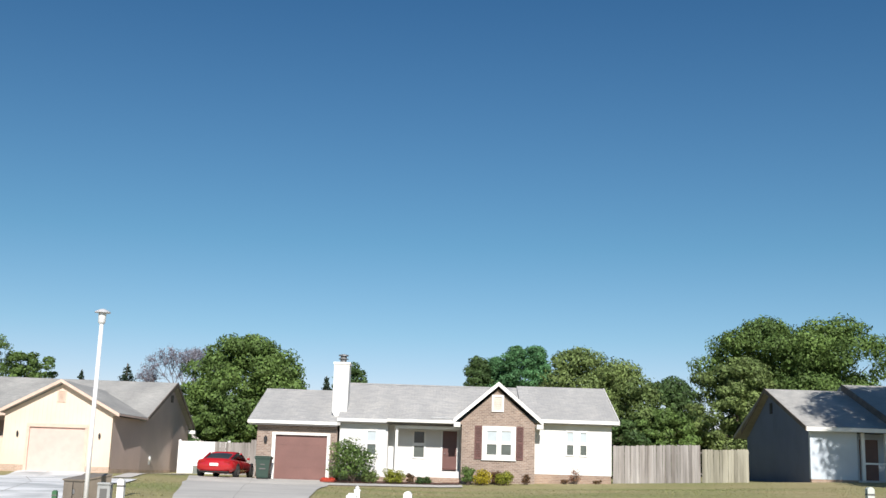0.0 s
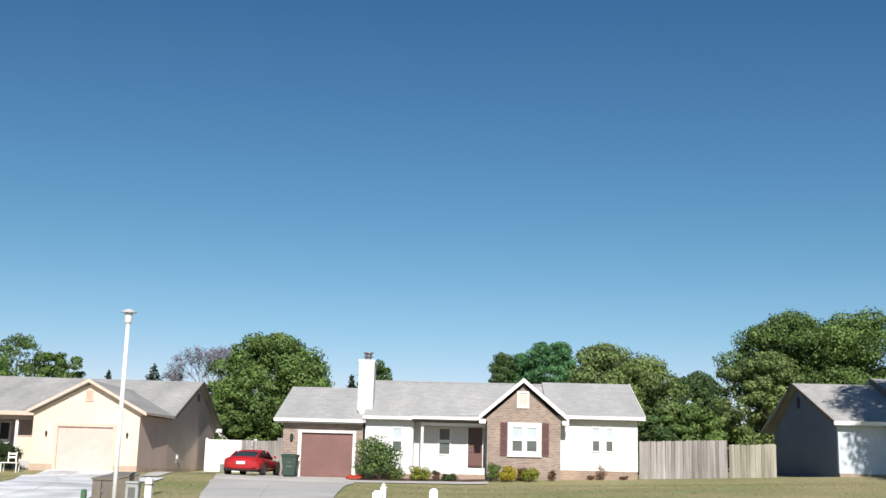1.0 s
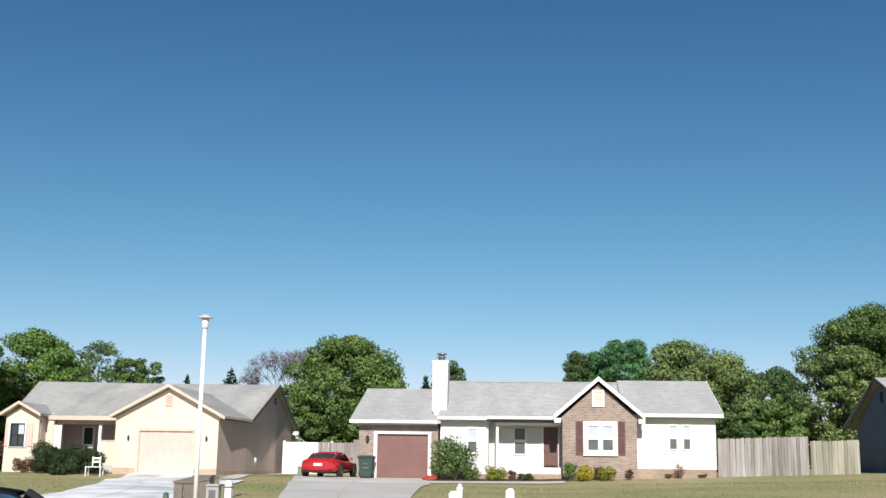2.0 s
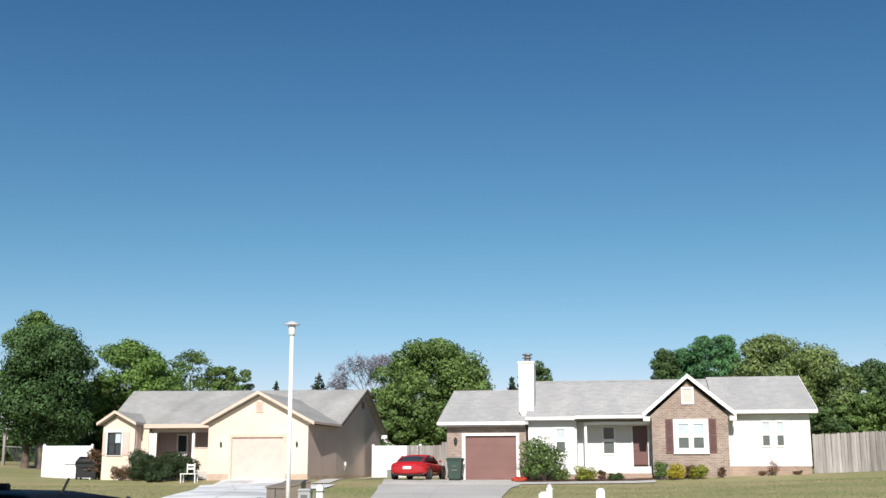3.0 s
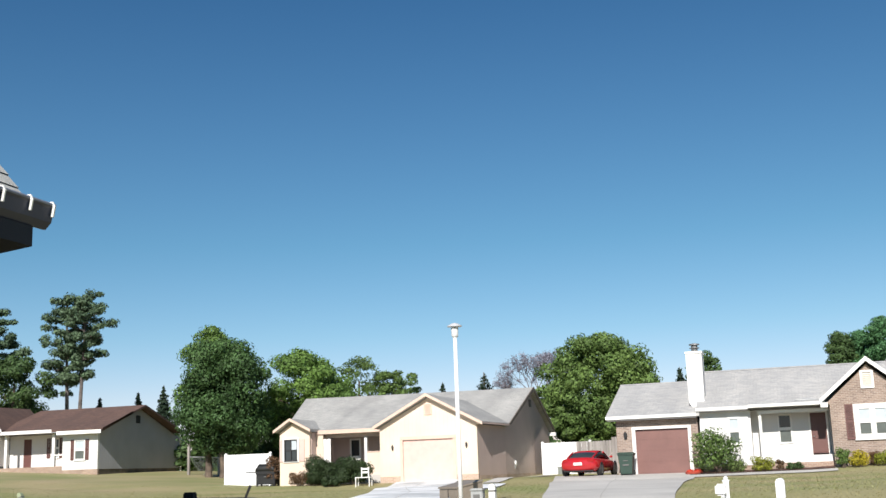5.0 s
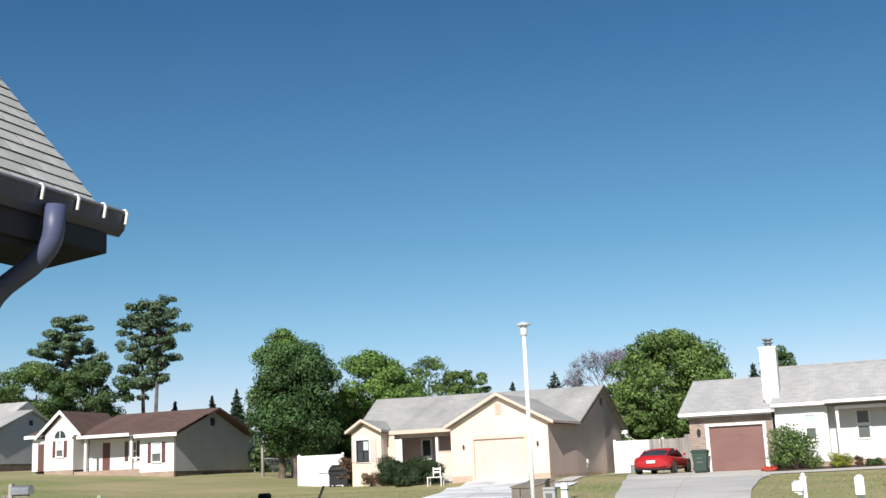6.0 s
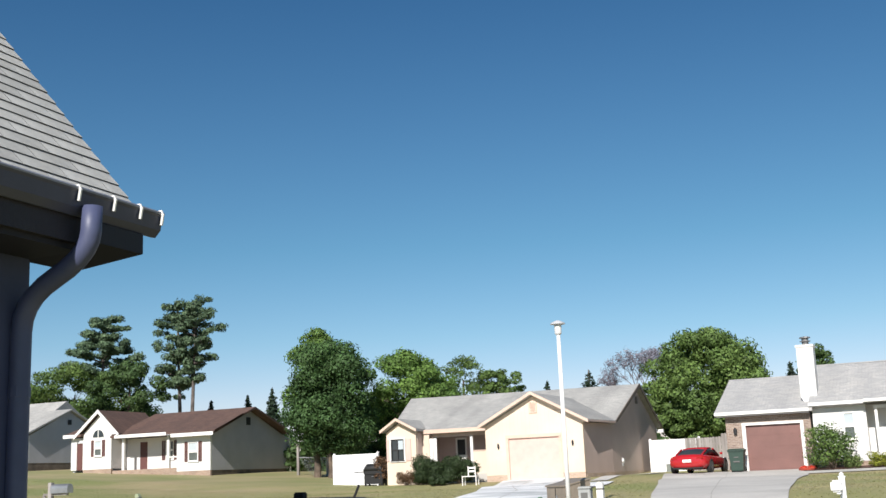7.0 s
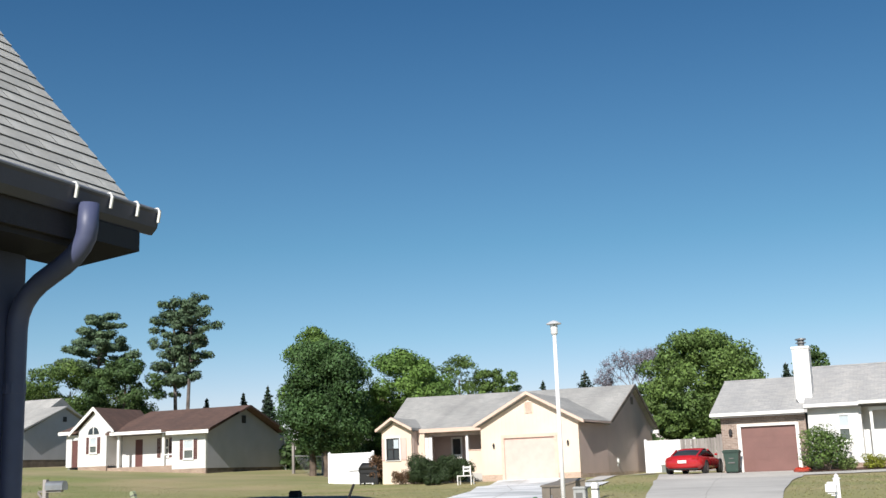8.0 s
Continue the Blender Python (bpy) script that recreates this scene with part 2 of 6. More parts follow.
def prism(points, axis, a, b, bm=None):
    """A polygon of (u, v) pushed along an axis from a to b: axis y: (x, z); axis x: (y, z); axis z: (x, y)."""
    bm = bm or bmesh.new()

    def put(u, v, w):
        return {"y": (u, w, v), "x": (w, u, v), "z": (u, v, w)}[axis]

    lo = [bm.verts.new(put(u, v, a)) for u, v in points]
    hi = [bm.verts.new(put(u, v, b)) for u, v in points]
    bm.faces.new(lo)
    bm.faces.new(hi[::-1])
    for i in range(len(lo)):
        j = (i + 1) % len(lo)
        bm.faces.new((lo[i], hi[i], hi[j], lo[j]))
    return bm


def wall_y(x0, x1, z0, z1, y0, y1, holes=(), bm=None):
    """A wall that faces along y, with holes (x0, x1, z0, z1) through it."""
    bm = bm or bmesh.new()
    xs = sorted({x0, x1, *[h[0] for h in holes], *[h[1] for h in holes]})
    zs = sorted({z0, z1, *[h[2] for h in holes], *[h[3] for h in holes]})
    nx, nz = len(xs) - 1, len(zs) - 1

    def solid(i, k):
        if not (0 <= i < nx and 0 <= k < nz):
            return False
        mx, mz = (xs[i] + xs[i + 1]) / 2, (zs[k] + zs[k + 1]) / 2
        return z0 < mz < z1 and x0 < mx < x1 and not any(h[0] < mx < h[1] and h[2] < mz < h[3] for h in holes)

    made = {}

    def at(i, y, k):
        if (i, y, k) not in made:
            made[i, y, k] = bm.verts.new((xs[i], y, zs[k]))
        return made[i, y, k]

    for i in range(nx):
        for k in range(nz):
            if solid(i, k):
                for y in (y0, y1):
                    bm.faces.new((at(i, y, k), at(i + 1, y, k), at(i + 1, y, k + 1), at(i, y, k + 1)))
                for di, dk, a, b in ((-1, 0, (i, k), (i, k + 1)), (1, 0, (i + 1, k), (i + 1, k + 1)), (0, -1, (i, k), (i + 1, k)), (0, 1, (i, k + 1), (i + 1, k + 1))):
                    if not solid(i + di, k + dk):
                        bm.faces.new((at(a[0], y0, a[1]), at(b[0], y0, b[1]), at(b[0], y1, b[1]), at(a[0], y1, a[1])))
    return bm


def tube(points, radius, sides=10, bm=None, ends=None, ref=None):
    """A round bar along a line of points, tapering to the radius ends."""
    bm = bm or bmesh.new()
    rings, n = [], len(points)
    for i, p in enumerate(points):
        p = Vector(p)
        d = (Vector(points[min(i + 1, n - 1)]) - Vector(points[max(i - 1, 0)])).normalized()
        side = d.cross(Vector(ref) if ref else Vector((0, 0, 1)) if abs(d.z) < 0.95 else Vector((1, 0, 0))).normalized()
        up = side.cross(d)
        r = radius if ends is None else radius + (ends - radius) * i / (n - 1)
        rings.append([bm.verts.new(p + r * (math.cos(t) * side + math.sin(t) * up)) for t in (2 * math.pi * k / sides for k in range(sides))])
    for lo, hi in zip(rings, rings[1:]):
        for k in range(sides):
            bm.faces.new((lo[k], lo[(k + 1) % sides], hi[(k + 1) % sides], hi[k]))
    bm.faces.new(rings[0][::-1])
    bm.faces.new(rings[-1])
    return bm


def lathe(profile, x, y, z, sides=20, bm=None):
    """A turned body from (radius, height) pairs."""
    bm = bm or bmesh.new()
    rings = [[bm.verts.new((x + max(r, 0.001) * math.cos(2 * math.pi * k / sides), y + max(r, 0.001) * math.sin(2 * math.pi * k / sides), z + h)) for k in range(sides)] for r, h in profile]
    for lo, hi in zip(rings, rings[1:]):
        for k in range(sides):
            bm.faces.new((lo[k], lo[(k + 1) % sides], hi[(k + 1) % sides], hi[k]))
    bm.faces.new(rings[0][::-1])
    bm.faces.new(rings[-1])
    return bm


def loft(rings, bm=None, cap=True):
    bm = bm or bmesh.new()
    vs = [[bm.verts.new(p) for p in r] for r in rings]
    n = len(vs[0])
    for lo, hi in zip(vs, vs[1:]):
        for k in range(n):
            bm.faces.new((lo[k], lo[(k + 1) % n], hi[(k + 1) % n], hi[k]))
    if cap:
        bm.faces.new(vs[0][::-1])
        bm.faces.new(vs[-1])
    return bm


def smooth(ob):
    for p in ob.data.polygons:
        p.use_smooth = True
    return ob


def window(parent, x0, x1, z0, z1, y, units=1, frame_mat=None, wide=0.09, shutter=0, shutter_mat=None, blind=True, rail=0.07, sill=True):  # blind: all units, none, or the number of one
    """A white window with sash pairs, set into the wall's hole and 5 cm proud of it; shutters beside it if wanted."""
    fm = frame_mat or TRIM
    bm = wall_y(x0, x1, z0, z1, y - 0.05, y + 0.1, [(x0 + wide + k * (x1 - x0 - wide) / units, x0 + (k + 1) * (x1 - x0 - wide) / units, z0 + wide, z1 - wide) for k in range(units)])
    win = part("window", bm, fm, parent, "white-framed sash window" if units == 1 else "white-framed double sash window")
    if sill:
        part("window_sill", box(x0 - 0.03, x1 + 0.03, y - 0.09, y - 0.004, z0 - 0.04, z0 - 0.002), fm, win)
    for k in range(units):
        xa, xb = x0 + wide + k * (x1 - x0 - wide) / units, x0 + (k + 1) * (x1 - x0 - wide) / units
        zm = (z0 + z1) / 2
        part("sash_rail", box(xa, xb, y - 0.03, y + 0.05, zm - rail, zm + rail), fm, win)
        part("pane", box(xa, xb, y + 0.02, y + 0.035, z0 + wide, zm - rail), GLASS if frame_mat else PANE, win)
        part("pane", box(xa, xb, y + 0.0, y + 0.015, zm + rail, z1 - wide), BLIND if (blind is True or blind == k) else GLASS, win, "pane with a pale blind" if (blind is True or blind == k) else "")
    if shutter:
        for xa, xb in ((x0 - shutter - 0.02, x0 - 0.02), (x1 + 0.02, x1 + shutter + 0.02)):
            sh = bmesh.new()
            wall_y(xa, xb, z0, z1, y - 0.045, y - 0.004, [(xa + 0.05, xb - 0.05, z0 + 0.06, (z0 + z1) / 2 - 0.04), (xa + 0.05, xb - 0.05, (z0 + z1) / 2 + 0.04, z1 - 0.06)], sh)
            k = int((z1 - z0) / 0.07)
            for i in range(k):
                zz = z0 + 0.06 + i * (z1 - z0 - 0.12) / k
                box(xa + 0.05, xb - 0.05, y - 0.035, y - 0.006, zz, zz + 0.045, sh)
            part("shutter", sh, shutter_mat or SHUTTER_RED, parent, "louvred shutter")
    return win


def panel_door(parent, name, x0, x1, z0, z1, y, material, rows, cols, label, grow=0.02):
    """A sectional or panelled door with raised panels."""
    door = part(name, box(x0, x1, y, y + 0.05, z0, z1), material, parent, label)
    dx, dz = (x1 - x0) / cols, (z1 - z0) / rows
    for i in range(cols):
        for k in range(rows):
            bm = box(x0 + i * dx + 0.05, x0 + (i + 1) * dx - 0.05, y - grow, y + 0.001, z0 + k * dz + 0.05, z0 + (k + 1) * dz - 0.05)
            part("door_panel", bm, material, door)
    return door


def slope_roof(parent, x0, x1, ye, ze, yr, zr, material, thick=0.14, label=""):
    """Both slopes of a roof whose ridge runs along x, as one folded slab."""
    yb = 2 * yr - ye
    pts = [(ye, ze), (yr, zr), (yb, ze), (yb, ze - thick), (yr, zr - thick), (ye, ze - thick)]
    return part("roof", prism(pts, "x", x0, x1), material, parent, label)


def cross_roof(parent, xa, xb, ze, xr, zr, y0, y1, material, thick=0.14):
    """A gable roof whose ridge runs along y."""
    pts = [(xa, ze), (xr, zr), (xb, ze), (xb, ze - thick), (xr, zr - thick), (xa, ze - thick)]
    return part("gable_roof", prism(pts, "y", y0, y1), material, parent)


def rake(parent, xa, xb, ze, xr, zr, y0, y1, material, deep=0.2):
    """The two boards along a gable's edge."""
    for x, z in ((xa, ze), (xb, ze)):
        part("rake_board", prism([(x, z), (xr, zr), (xr, zr - deep), (x, z - deep)], "y", y0, y1), material, parent)


# ---- ground ----


def lerp(points, v):
    for (a0, b0), (a1, b1) in zip(points, points[1:]):
        if v <= a1:
            t = max(0.0, (v - a0) / (a1 - a0))
            return b0 + (b1 - b0) * t * t * (3 - 2 * t)
    return points[-1][1]


PROFILE = [(-1, 0.0), (9.5, 0.08), (21.3, 0.9), (34.3, 0.98), (41.4, 1.0), (44.7, 1.2), (75, 1.5), (170, 1.6)]


def ground_z(x, y):
    side = min(max(0.0, x) * 0.035, 0.8) + min(max(0.0, -28 - x) * 0.055, 1.9)
    t = min(max((y - 8.3) / 30.8, 0), 1)
    return lerp(PROFILE, y) + side * t * t * (3 - 2 * t) + 0.03 * math.sin(x * 0.41 + 1) * math.sin(y * 0.33) * t


def steps(*spans):
    out = []
    for a, b, s in spans:
        n = max(1, round((b - a) / s))
        out += [a + (b - a) * i / n for i in range(n)]
    return out + [spans[-1][1]]


def sheet(name, xs, ys, height, material, label, category, lift=0.0, kind="structure"):
    vs = [(x, y, height(x, y) + lift) for y in ys for x in xs]
    nx = len(xs)
    fs = [(j * nx + i, j * nx + i + 1, (j + 1) * nx + i + 1, (j + 1) * nx + i) for j in range(len(ys) - 1) for i in range(nx - 1)]
    me = bpy.data.meshes.new(name)
    me.from_pydata(vs, [], fs)
    me.materials.append(material)
    ob = new(name, me)
    smooth(ob)
    return tagged(ob, label, category, kind=kind)


sheet("ground", steps((-900, -100, 80), (-100, 50, 1.0), (50, 900, 80)), steps((-300, -20, 28), (-20, 75, 1.0), (75, 1500, 95)), ground_z, GRASS,
      "patchy dry green lawn rising from the street to the houses", "lawn")


PAVED = []


def strip(name, sides, material, label, category, thick=0.03):
    """A paved strip that lies on the ground: rows of (y, left x, right x)."""
    PAVED.append(sides)
    bm = bmesh.new()
    rows = []
    for (ya, la, ra), (yb, lb, rb) in zip(sides, sides[1:]):
        n = max(1, int(abs(yb - ya) / 0.5))
        rows += [(ya + (yb - ya) * i / n, la + (lb - la) * i / n, ra + (rb - ra) * i / n) for i in range(n)]
    rows.append(sides[-1])
    grid = []
    for y, l, r in rows:
        grid.append([bm.verts.new((l + (r - l) * k / 6, y, ground_z(l + (r - l) * k / 6, y) + (thick if 0 < k < 6 else thick))) for k in range(7)])
    for lo, hi in zip(grid, grid[1:]):
        for k in range(6):
            bm.faces.new((lo[k], lo[k + 1], hi[k + 1], hi[k]))
    return tagged(part(name, bm, material), label, category, kind="structure")


sheet("road", steps((-300, 300, 6)), [1.4, 3.5, 6, 8.8], ground_z, ASPHALT, "grey asphalt residential street", "road", 0.02)


# ---- the brick and white house ----
W = 45.0  # front walls


def main_house():
    h = thing("house", "single-storey white and brick house with grey shingle roof", "house")
    # garage wing
    part("garage_wall", wall_y(-8.45, -4.7, 1.1, 3.8, W, W + 0.2, [(-7.6, -5.1, 1.1, 3.27)]), BRICK, h, "tan-red brick garage wall")
    part("side_wall", box(-8.45, -8.25, W + 0.2, 54.4, 1.1, 3.8), BRICK, h)
    part("side_gable", prism([(W - 0.05, 3.76), (49.8, 5.48), (54.6, 3.76)], "x", -8.42, -8.28), BRICK, h)
    gt = bmesh.new()
    box(-7.73, -7.57, W - 0.05, W + 0.12, 1.16, 3.24, gt)
    box(-5.16, -5.02, W - 0.05, W + 0.12, 1.16, 3.24, gt)
    box(-7.73, -5.02, W - 0.06, W + 0.12, 3.24, 3.35, gt)
    part("garage_trim", gt, TRIM, h, "white garage door surround")
    panel_door(h, "garage_door", -7.58, -5.14, 1.19, 3.24, W + 0.08, GARAGE_RED, 4, 4, "maroon sectional garage door", 0.008)
    part("wall_lamp", lathe([(0.03, 0), (0.07, 0.03), (0.09, 0.22), (0.04, 0.3), (0.01, 0.33)], -8.03, W - 0.1, 2.85, 8), DARK, h, "small dark wall lantern")
    slope_roof(h, -8.86, -4.55, W - 0.42, 3.87, 49.8, 5.67, ROOF_GREY)
    part("fascia", box(-8.86, -4.7, W - 0.45, W - 0.424, 3.73, 3.87), TRIM, h, "white fascia board")
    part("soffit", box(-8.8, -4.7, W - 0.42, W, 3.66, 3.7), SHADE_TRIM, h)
    # white body
    part("front_wall", wall_y(-4.6, -2.34, 1.45, 4.0, W, W + 0.2, [(-3.35, -2.82, 2.4, 3.6)]), WHITE, h, "white lap siding wall")
    window(h, -3.35, -2.82, 2.4, 3.6, W, 1, wide=0.07)
    part("foundation", box(-4.58, -2.35, W + 0.01, W + 0.2, 1.0, 1.45), BRICK_PALE, h)
    part("porch_side_wall", box(-2.49, -2.34, W + 0.2, W + 1.0, 1.45, 4.0), WHITE, h)
    part("porch_wall", wall_y(-2.49, 1.1, 1.45, 4.0, W + 1.0, W + 1.2, [(-1.2, -0.58, 2.35, 3.68), (0.16, 0.98, 1.8, 3.75)]), WHITE, h, "white siding wall inside the porch")
    window(h, -1.2, -0.58, 2.35, 3.68, W + 1.0, 1, wide=0.07, blind=None, sill=False)
    fd = panel_door(h, "front_door", 0.23, 0.91, 1.87, 3.68, W + 1.05, DOOR_DARK, 3, 1, "dark maroon panelled front door")
    part("door_handle", lathe([(0.02, 0), (0.035, 0.02), (0.02, 0.05)], 0.34, W + 1.0, 2.6, 8), METAL, fd)
    dt = bmesh.new()
    box(0.15, 0.23, W + 0.96, W + 1.1, 1.8, 3.76, dt)
    box(0.91, 1.0, W + 0.96, W + 1.1, 1.8, 3.76, dt)
    box(0.15, 1.0, W + 0.955, W + 1.1, 3.68, 3.78, dt)
    part("door_frame", dt, TRIM, h)
    part("porch_floor", box(-2.33, 1.08, W - 0.1, W + 1.0, 1.1, 1.5, None, 0.02), BRICK_PALE, h, "brick porch floor")
    part("porch_step", box(-0.1, 1.0, W - 0.5, W - 0.1, 1.0, 1.3, None, 0.02), BRICK_PALE, h, "brick porch step")
    part("porch_apron", box(-2.33, 1.02, W - 0.004, W + 0.08, 1.5, 1.8), WHITE, h)
    part("porch_post", box(-1.98, -1.86, W - 0.12, W + 0.0, 1.5, 3.8), TRIM, h, "white porch post")
    part("porch_beam", box(-2.02, 1.05, W - 0.14, W + 0.04, 3.7, 3.82), TRIM, h, "white porch beam")
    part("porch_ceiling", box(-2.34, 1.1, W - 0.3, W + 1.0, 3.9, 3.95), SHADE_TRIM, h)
    part("right_wall", wall_y(4.5, 8.12, 1.8, 4.2, W, W + 0.2, [(5.97, 6.39, 2.66, 3.82), (6.6, 7.0, 2.66, 3.82)]), WHITE, h, "white lap siding wall")
    window(h, 5.97, 6.39, 2.66, 3.82, W, 1, wide=0.06, sill=False)
    window(h, 6.6, 7.0, 2.66, 3.82, W, 1, wide=0.06, sill=False)
    part("foundation", box(4.5, 8.1, W + 0.012, W + 0.2, 1.1, 1.8), BRICK_PALE, h, "brick foundation")
    part("side_wall", box(7.95, 8.12, W + 0.2, 54.4, 1.1, 4.2), WHITE, h)
    part("side_gable", prism([(W - 0.05, 4.15), (49.8, 5.98), (54.6, 4.15)], "x", 7.97, 8.1), WHITE, h)
    part("back_wall", box(-8.4, 8.0, 54.4, 54.6, 1.1, 4.0), WHITE, h)
    slope_roof(h, -4.68, 3.95, W - 0.42, 4.07, 49.8, 6.1, ROOF_GREY)
    slope_roof(h, 3.95, 8.4, W - 0.42, 4.28, 49.8, 6.22, ROOF_GREY)
    part("roof_side", prism([(W - 0.3, 3.9), (49.8, 6.0), (54.8, 3.9)], "x", -4.68, -4.55), TRIM, h)
    part("fascia", box(-4.7, -2.36, W - 0.45, W - 0.424, 3.93, 4.07), TRIM, h, "white fascia board")
    part("fascia", box(4.8, 8.42, W - 0.45, W - 0.424, 4.15, 4.3), TRIM, h, "white fascia board")
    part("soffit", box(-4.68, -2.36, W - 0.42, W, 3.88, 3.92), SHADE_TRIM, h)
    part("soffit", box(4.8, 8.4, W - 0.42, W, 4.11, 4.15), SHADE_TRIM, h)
    part("roof_edge", prism([(W - 0.45, 4.32), (49.8, 6.25), (49.8, 6.05), (W - 0.45, 4.13)], "x", 8.4, 8.44), TRIM, h)
    # porch roof steps forward a little
    part("porch_roof", prism([(W - 0.62, 4.09), (47.0, 5.16), (47.0, 5.0), (W - 0.62, 3.95)], "x", -2.36, 0.9), ROOF_GREY, h)
    part("fascia", box(-2.38, 0.9, W - 0.66, W - 0.63, 3.97, 4.1), TRIM, h, "white porch fascia")
    part("roof_flashing", box(-0.35, 0.65, W - 0.4, W - 0.36, 4.2, 4.25), METAL, h)
    part("ridge_cap", prism([(49.65, 6.06), (49.8, 6.13), (49.95, 6.06)], "x", -4.68, 3.95), ROOF_GREY, h)
    part("ridge_cap", prism([(49.65, 5.63), (49.8, 5.7), (49.95, 5.63)], "x", -8.86, -4.7), ROOF_GREY, h)
    # brick gable bay
    yb = 44.35
    part("gable_wall", wall_y(1.1, 4.48, 1.0, 3.96, yb, yb + 0.2, [(2.05, 3.6, 2.39, 3.91)]), BRICK, h, "tan-red brick gable wall")
    part("gable_peak", prism([(0.92, 3.96), (2.75, 5.62), (4.62, 3.96)], "y", yb, yb + 0.2), BRICK, h, "tan-red brick gable")
    part("gable_side", box(1.1, 1.3, yb + 0.2, W + 0.82, 1.0, 3.96), BRICK, h)
    part("gable_side", box(4.3, 4.48, yb + 0.2, W + 0.05, 1.0, 3.96), BRICK, h)
    cross_roof(h, 0.74, 4.8, 4.18, 2.75, 5.92, yb - 0.3, 49.0, ROOF_GREY)
    rake(h, 0.7, 4.84, 4.18, 2.75, 5.94, yb - 0.34, yb - 0.302, TRIM, 0.2)
    for x in (0.72, 4.54):
        part("gable_return", box(x, x + 0.3, yb - 0.335, yb, 3.82, 4.02), TRIM, h)
    window(h, 2.05, 3.6, 2.39, 3.91, yb, 2, wide=0.22, shutter=0.33)
    gv = wall_y(2.46, 3.02, 4.57, 5.35, yb - 0.06, yb - 0.004, [(2.55, 2.93, 4.66, 5.26)])
    vent = part("gable_vent", gv, TRIM, h, "white framed louvred gable vent")
    for k in range(7):
        part("slat", prism([(yb - 0.05, 4.68 + k * 0.08), (yb - 0.01, 4.75 + k * 0.08), (yb - 0.004, 4.74 + k * 0.08), (yb - 0.04, 4.67 + k * 0.08)], "x", 2.55, 2.93), VENT_BEIGE, vent)
    # chimney
    ch = part("chimney", prism([(-5.06, 4.4), (-4.92, 4.15), (-4.35, 4.15), (-4.32, 6.74), (-5.06, 6.74)], "y", 45.5, 46.5), WHITE, h, "tall white clad chimney")
    part("chimney_trim", box(-5.09, -4.29, 45.46, 46.54, 6.66, 6.76), TRIM, ch)
    part("flue_cap", lathe([(0.15, 0), (0.15, 0.17), (0.24, 0.18), (0.24, 0.21), (0.15, 0.22), (0.15, 0.32), (0.25, 0.34), (0.24, 0.39), (0.02, 0.43)], -4.67, 46.0, 6.76, 12), FLUE, ch, "grey metal flue cap")
    h.matrix_basis = Matrix.Translation((-0.19, 0, 0))
    return h


main_house()


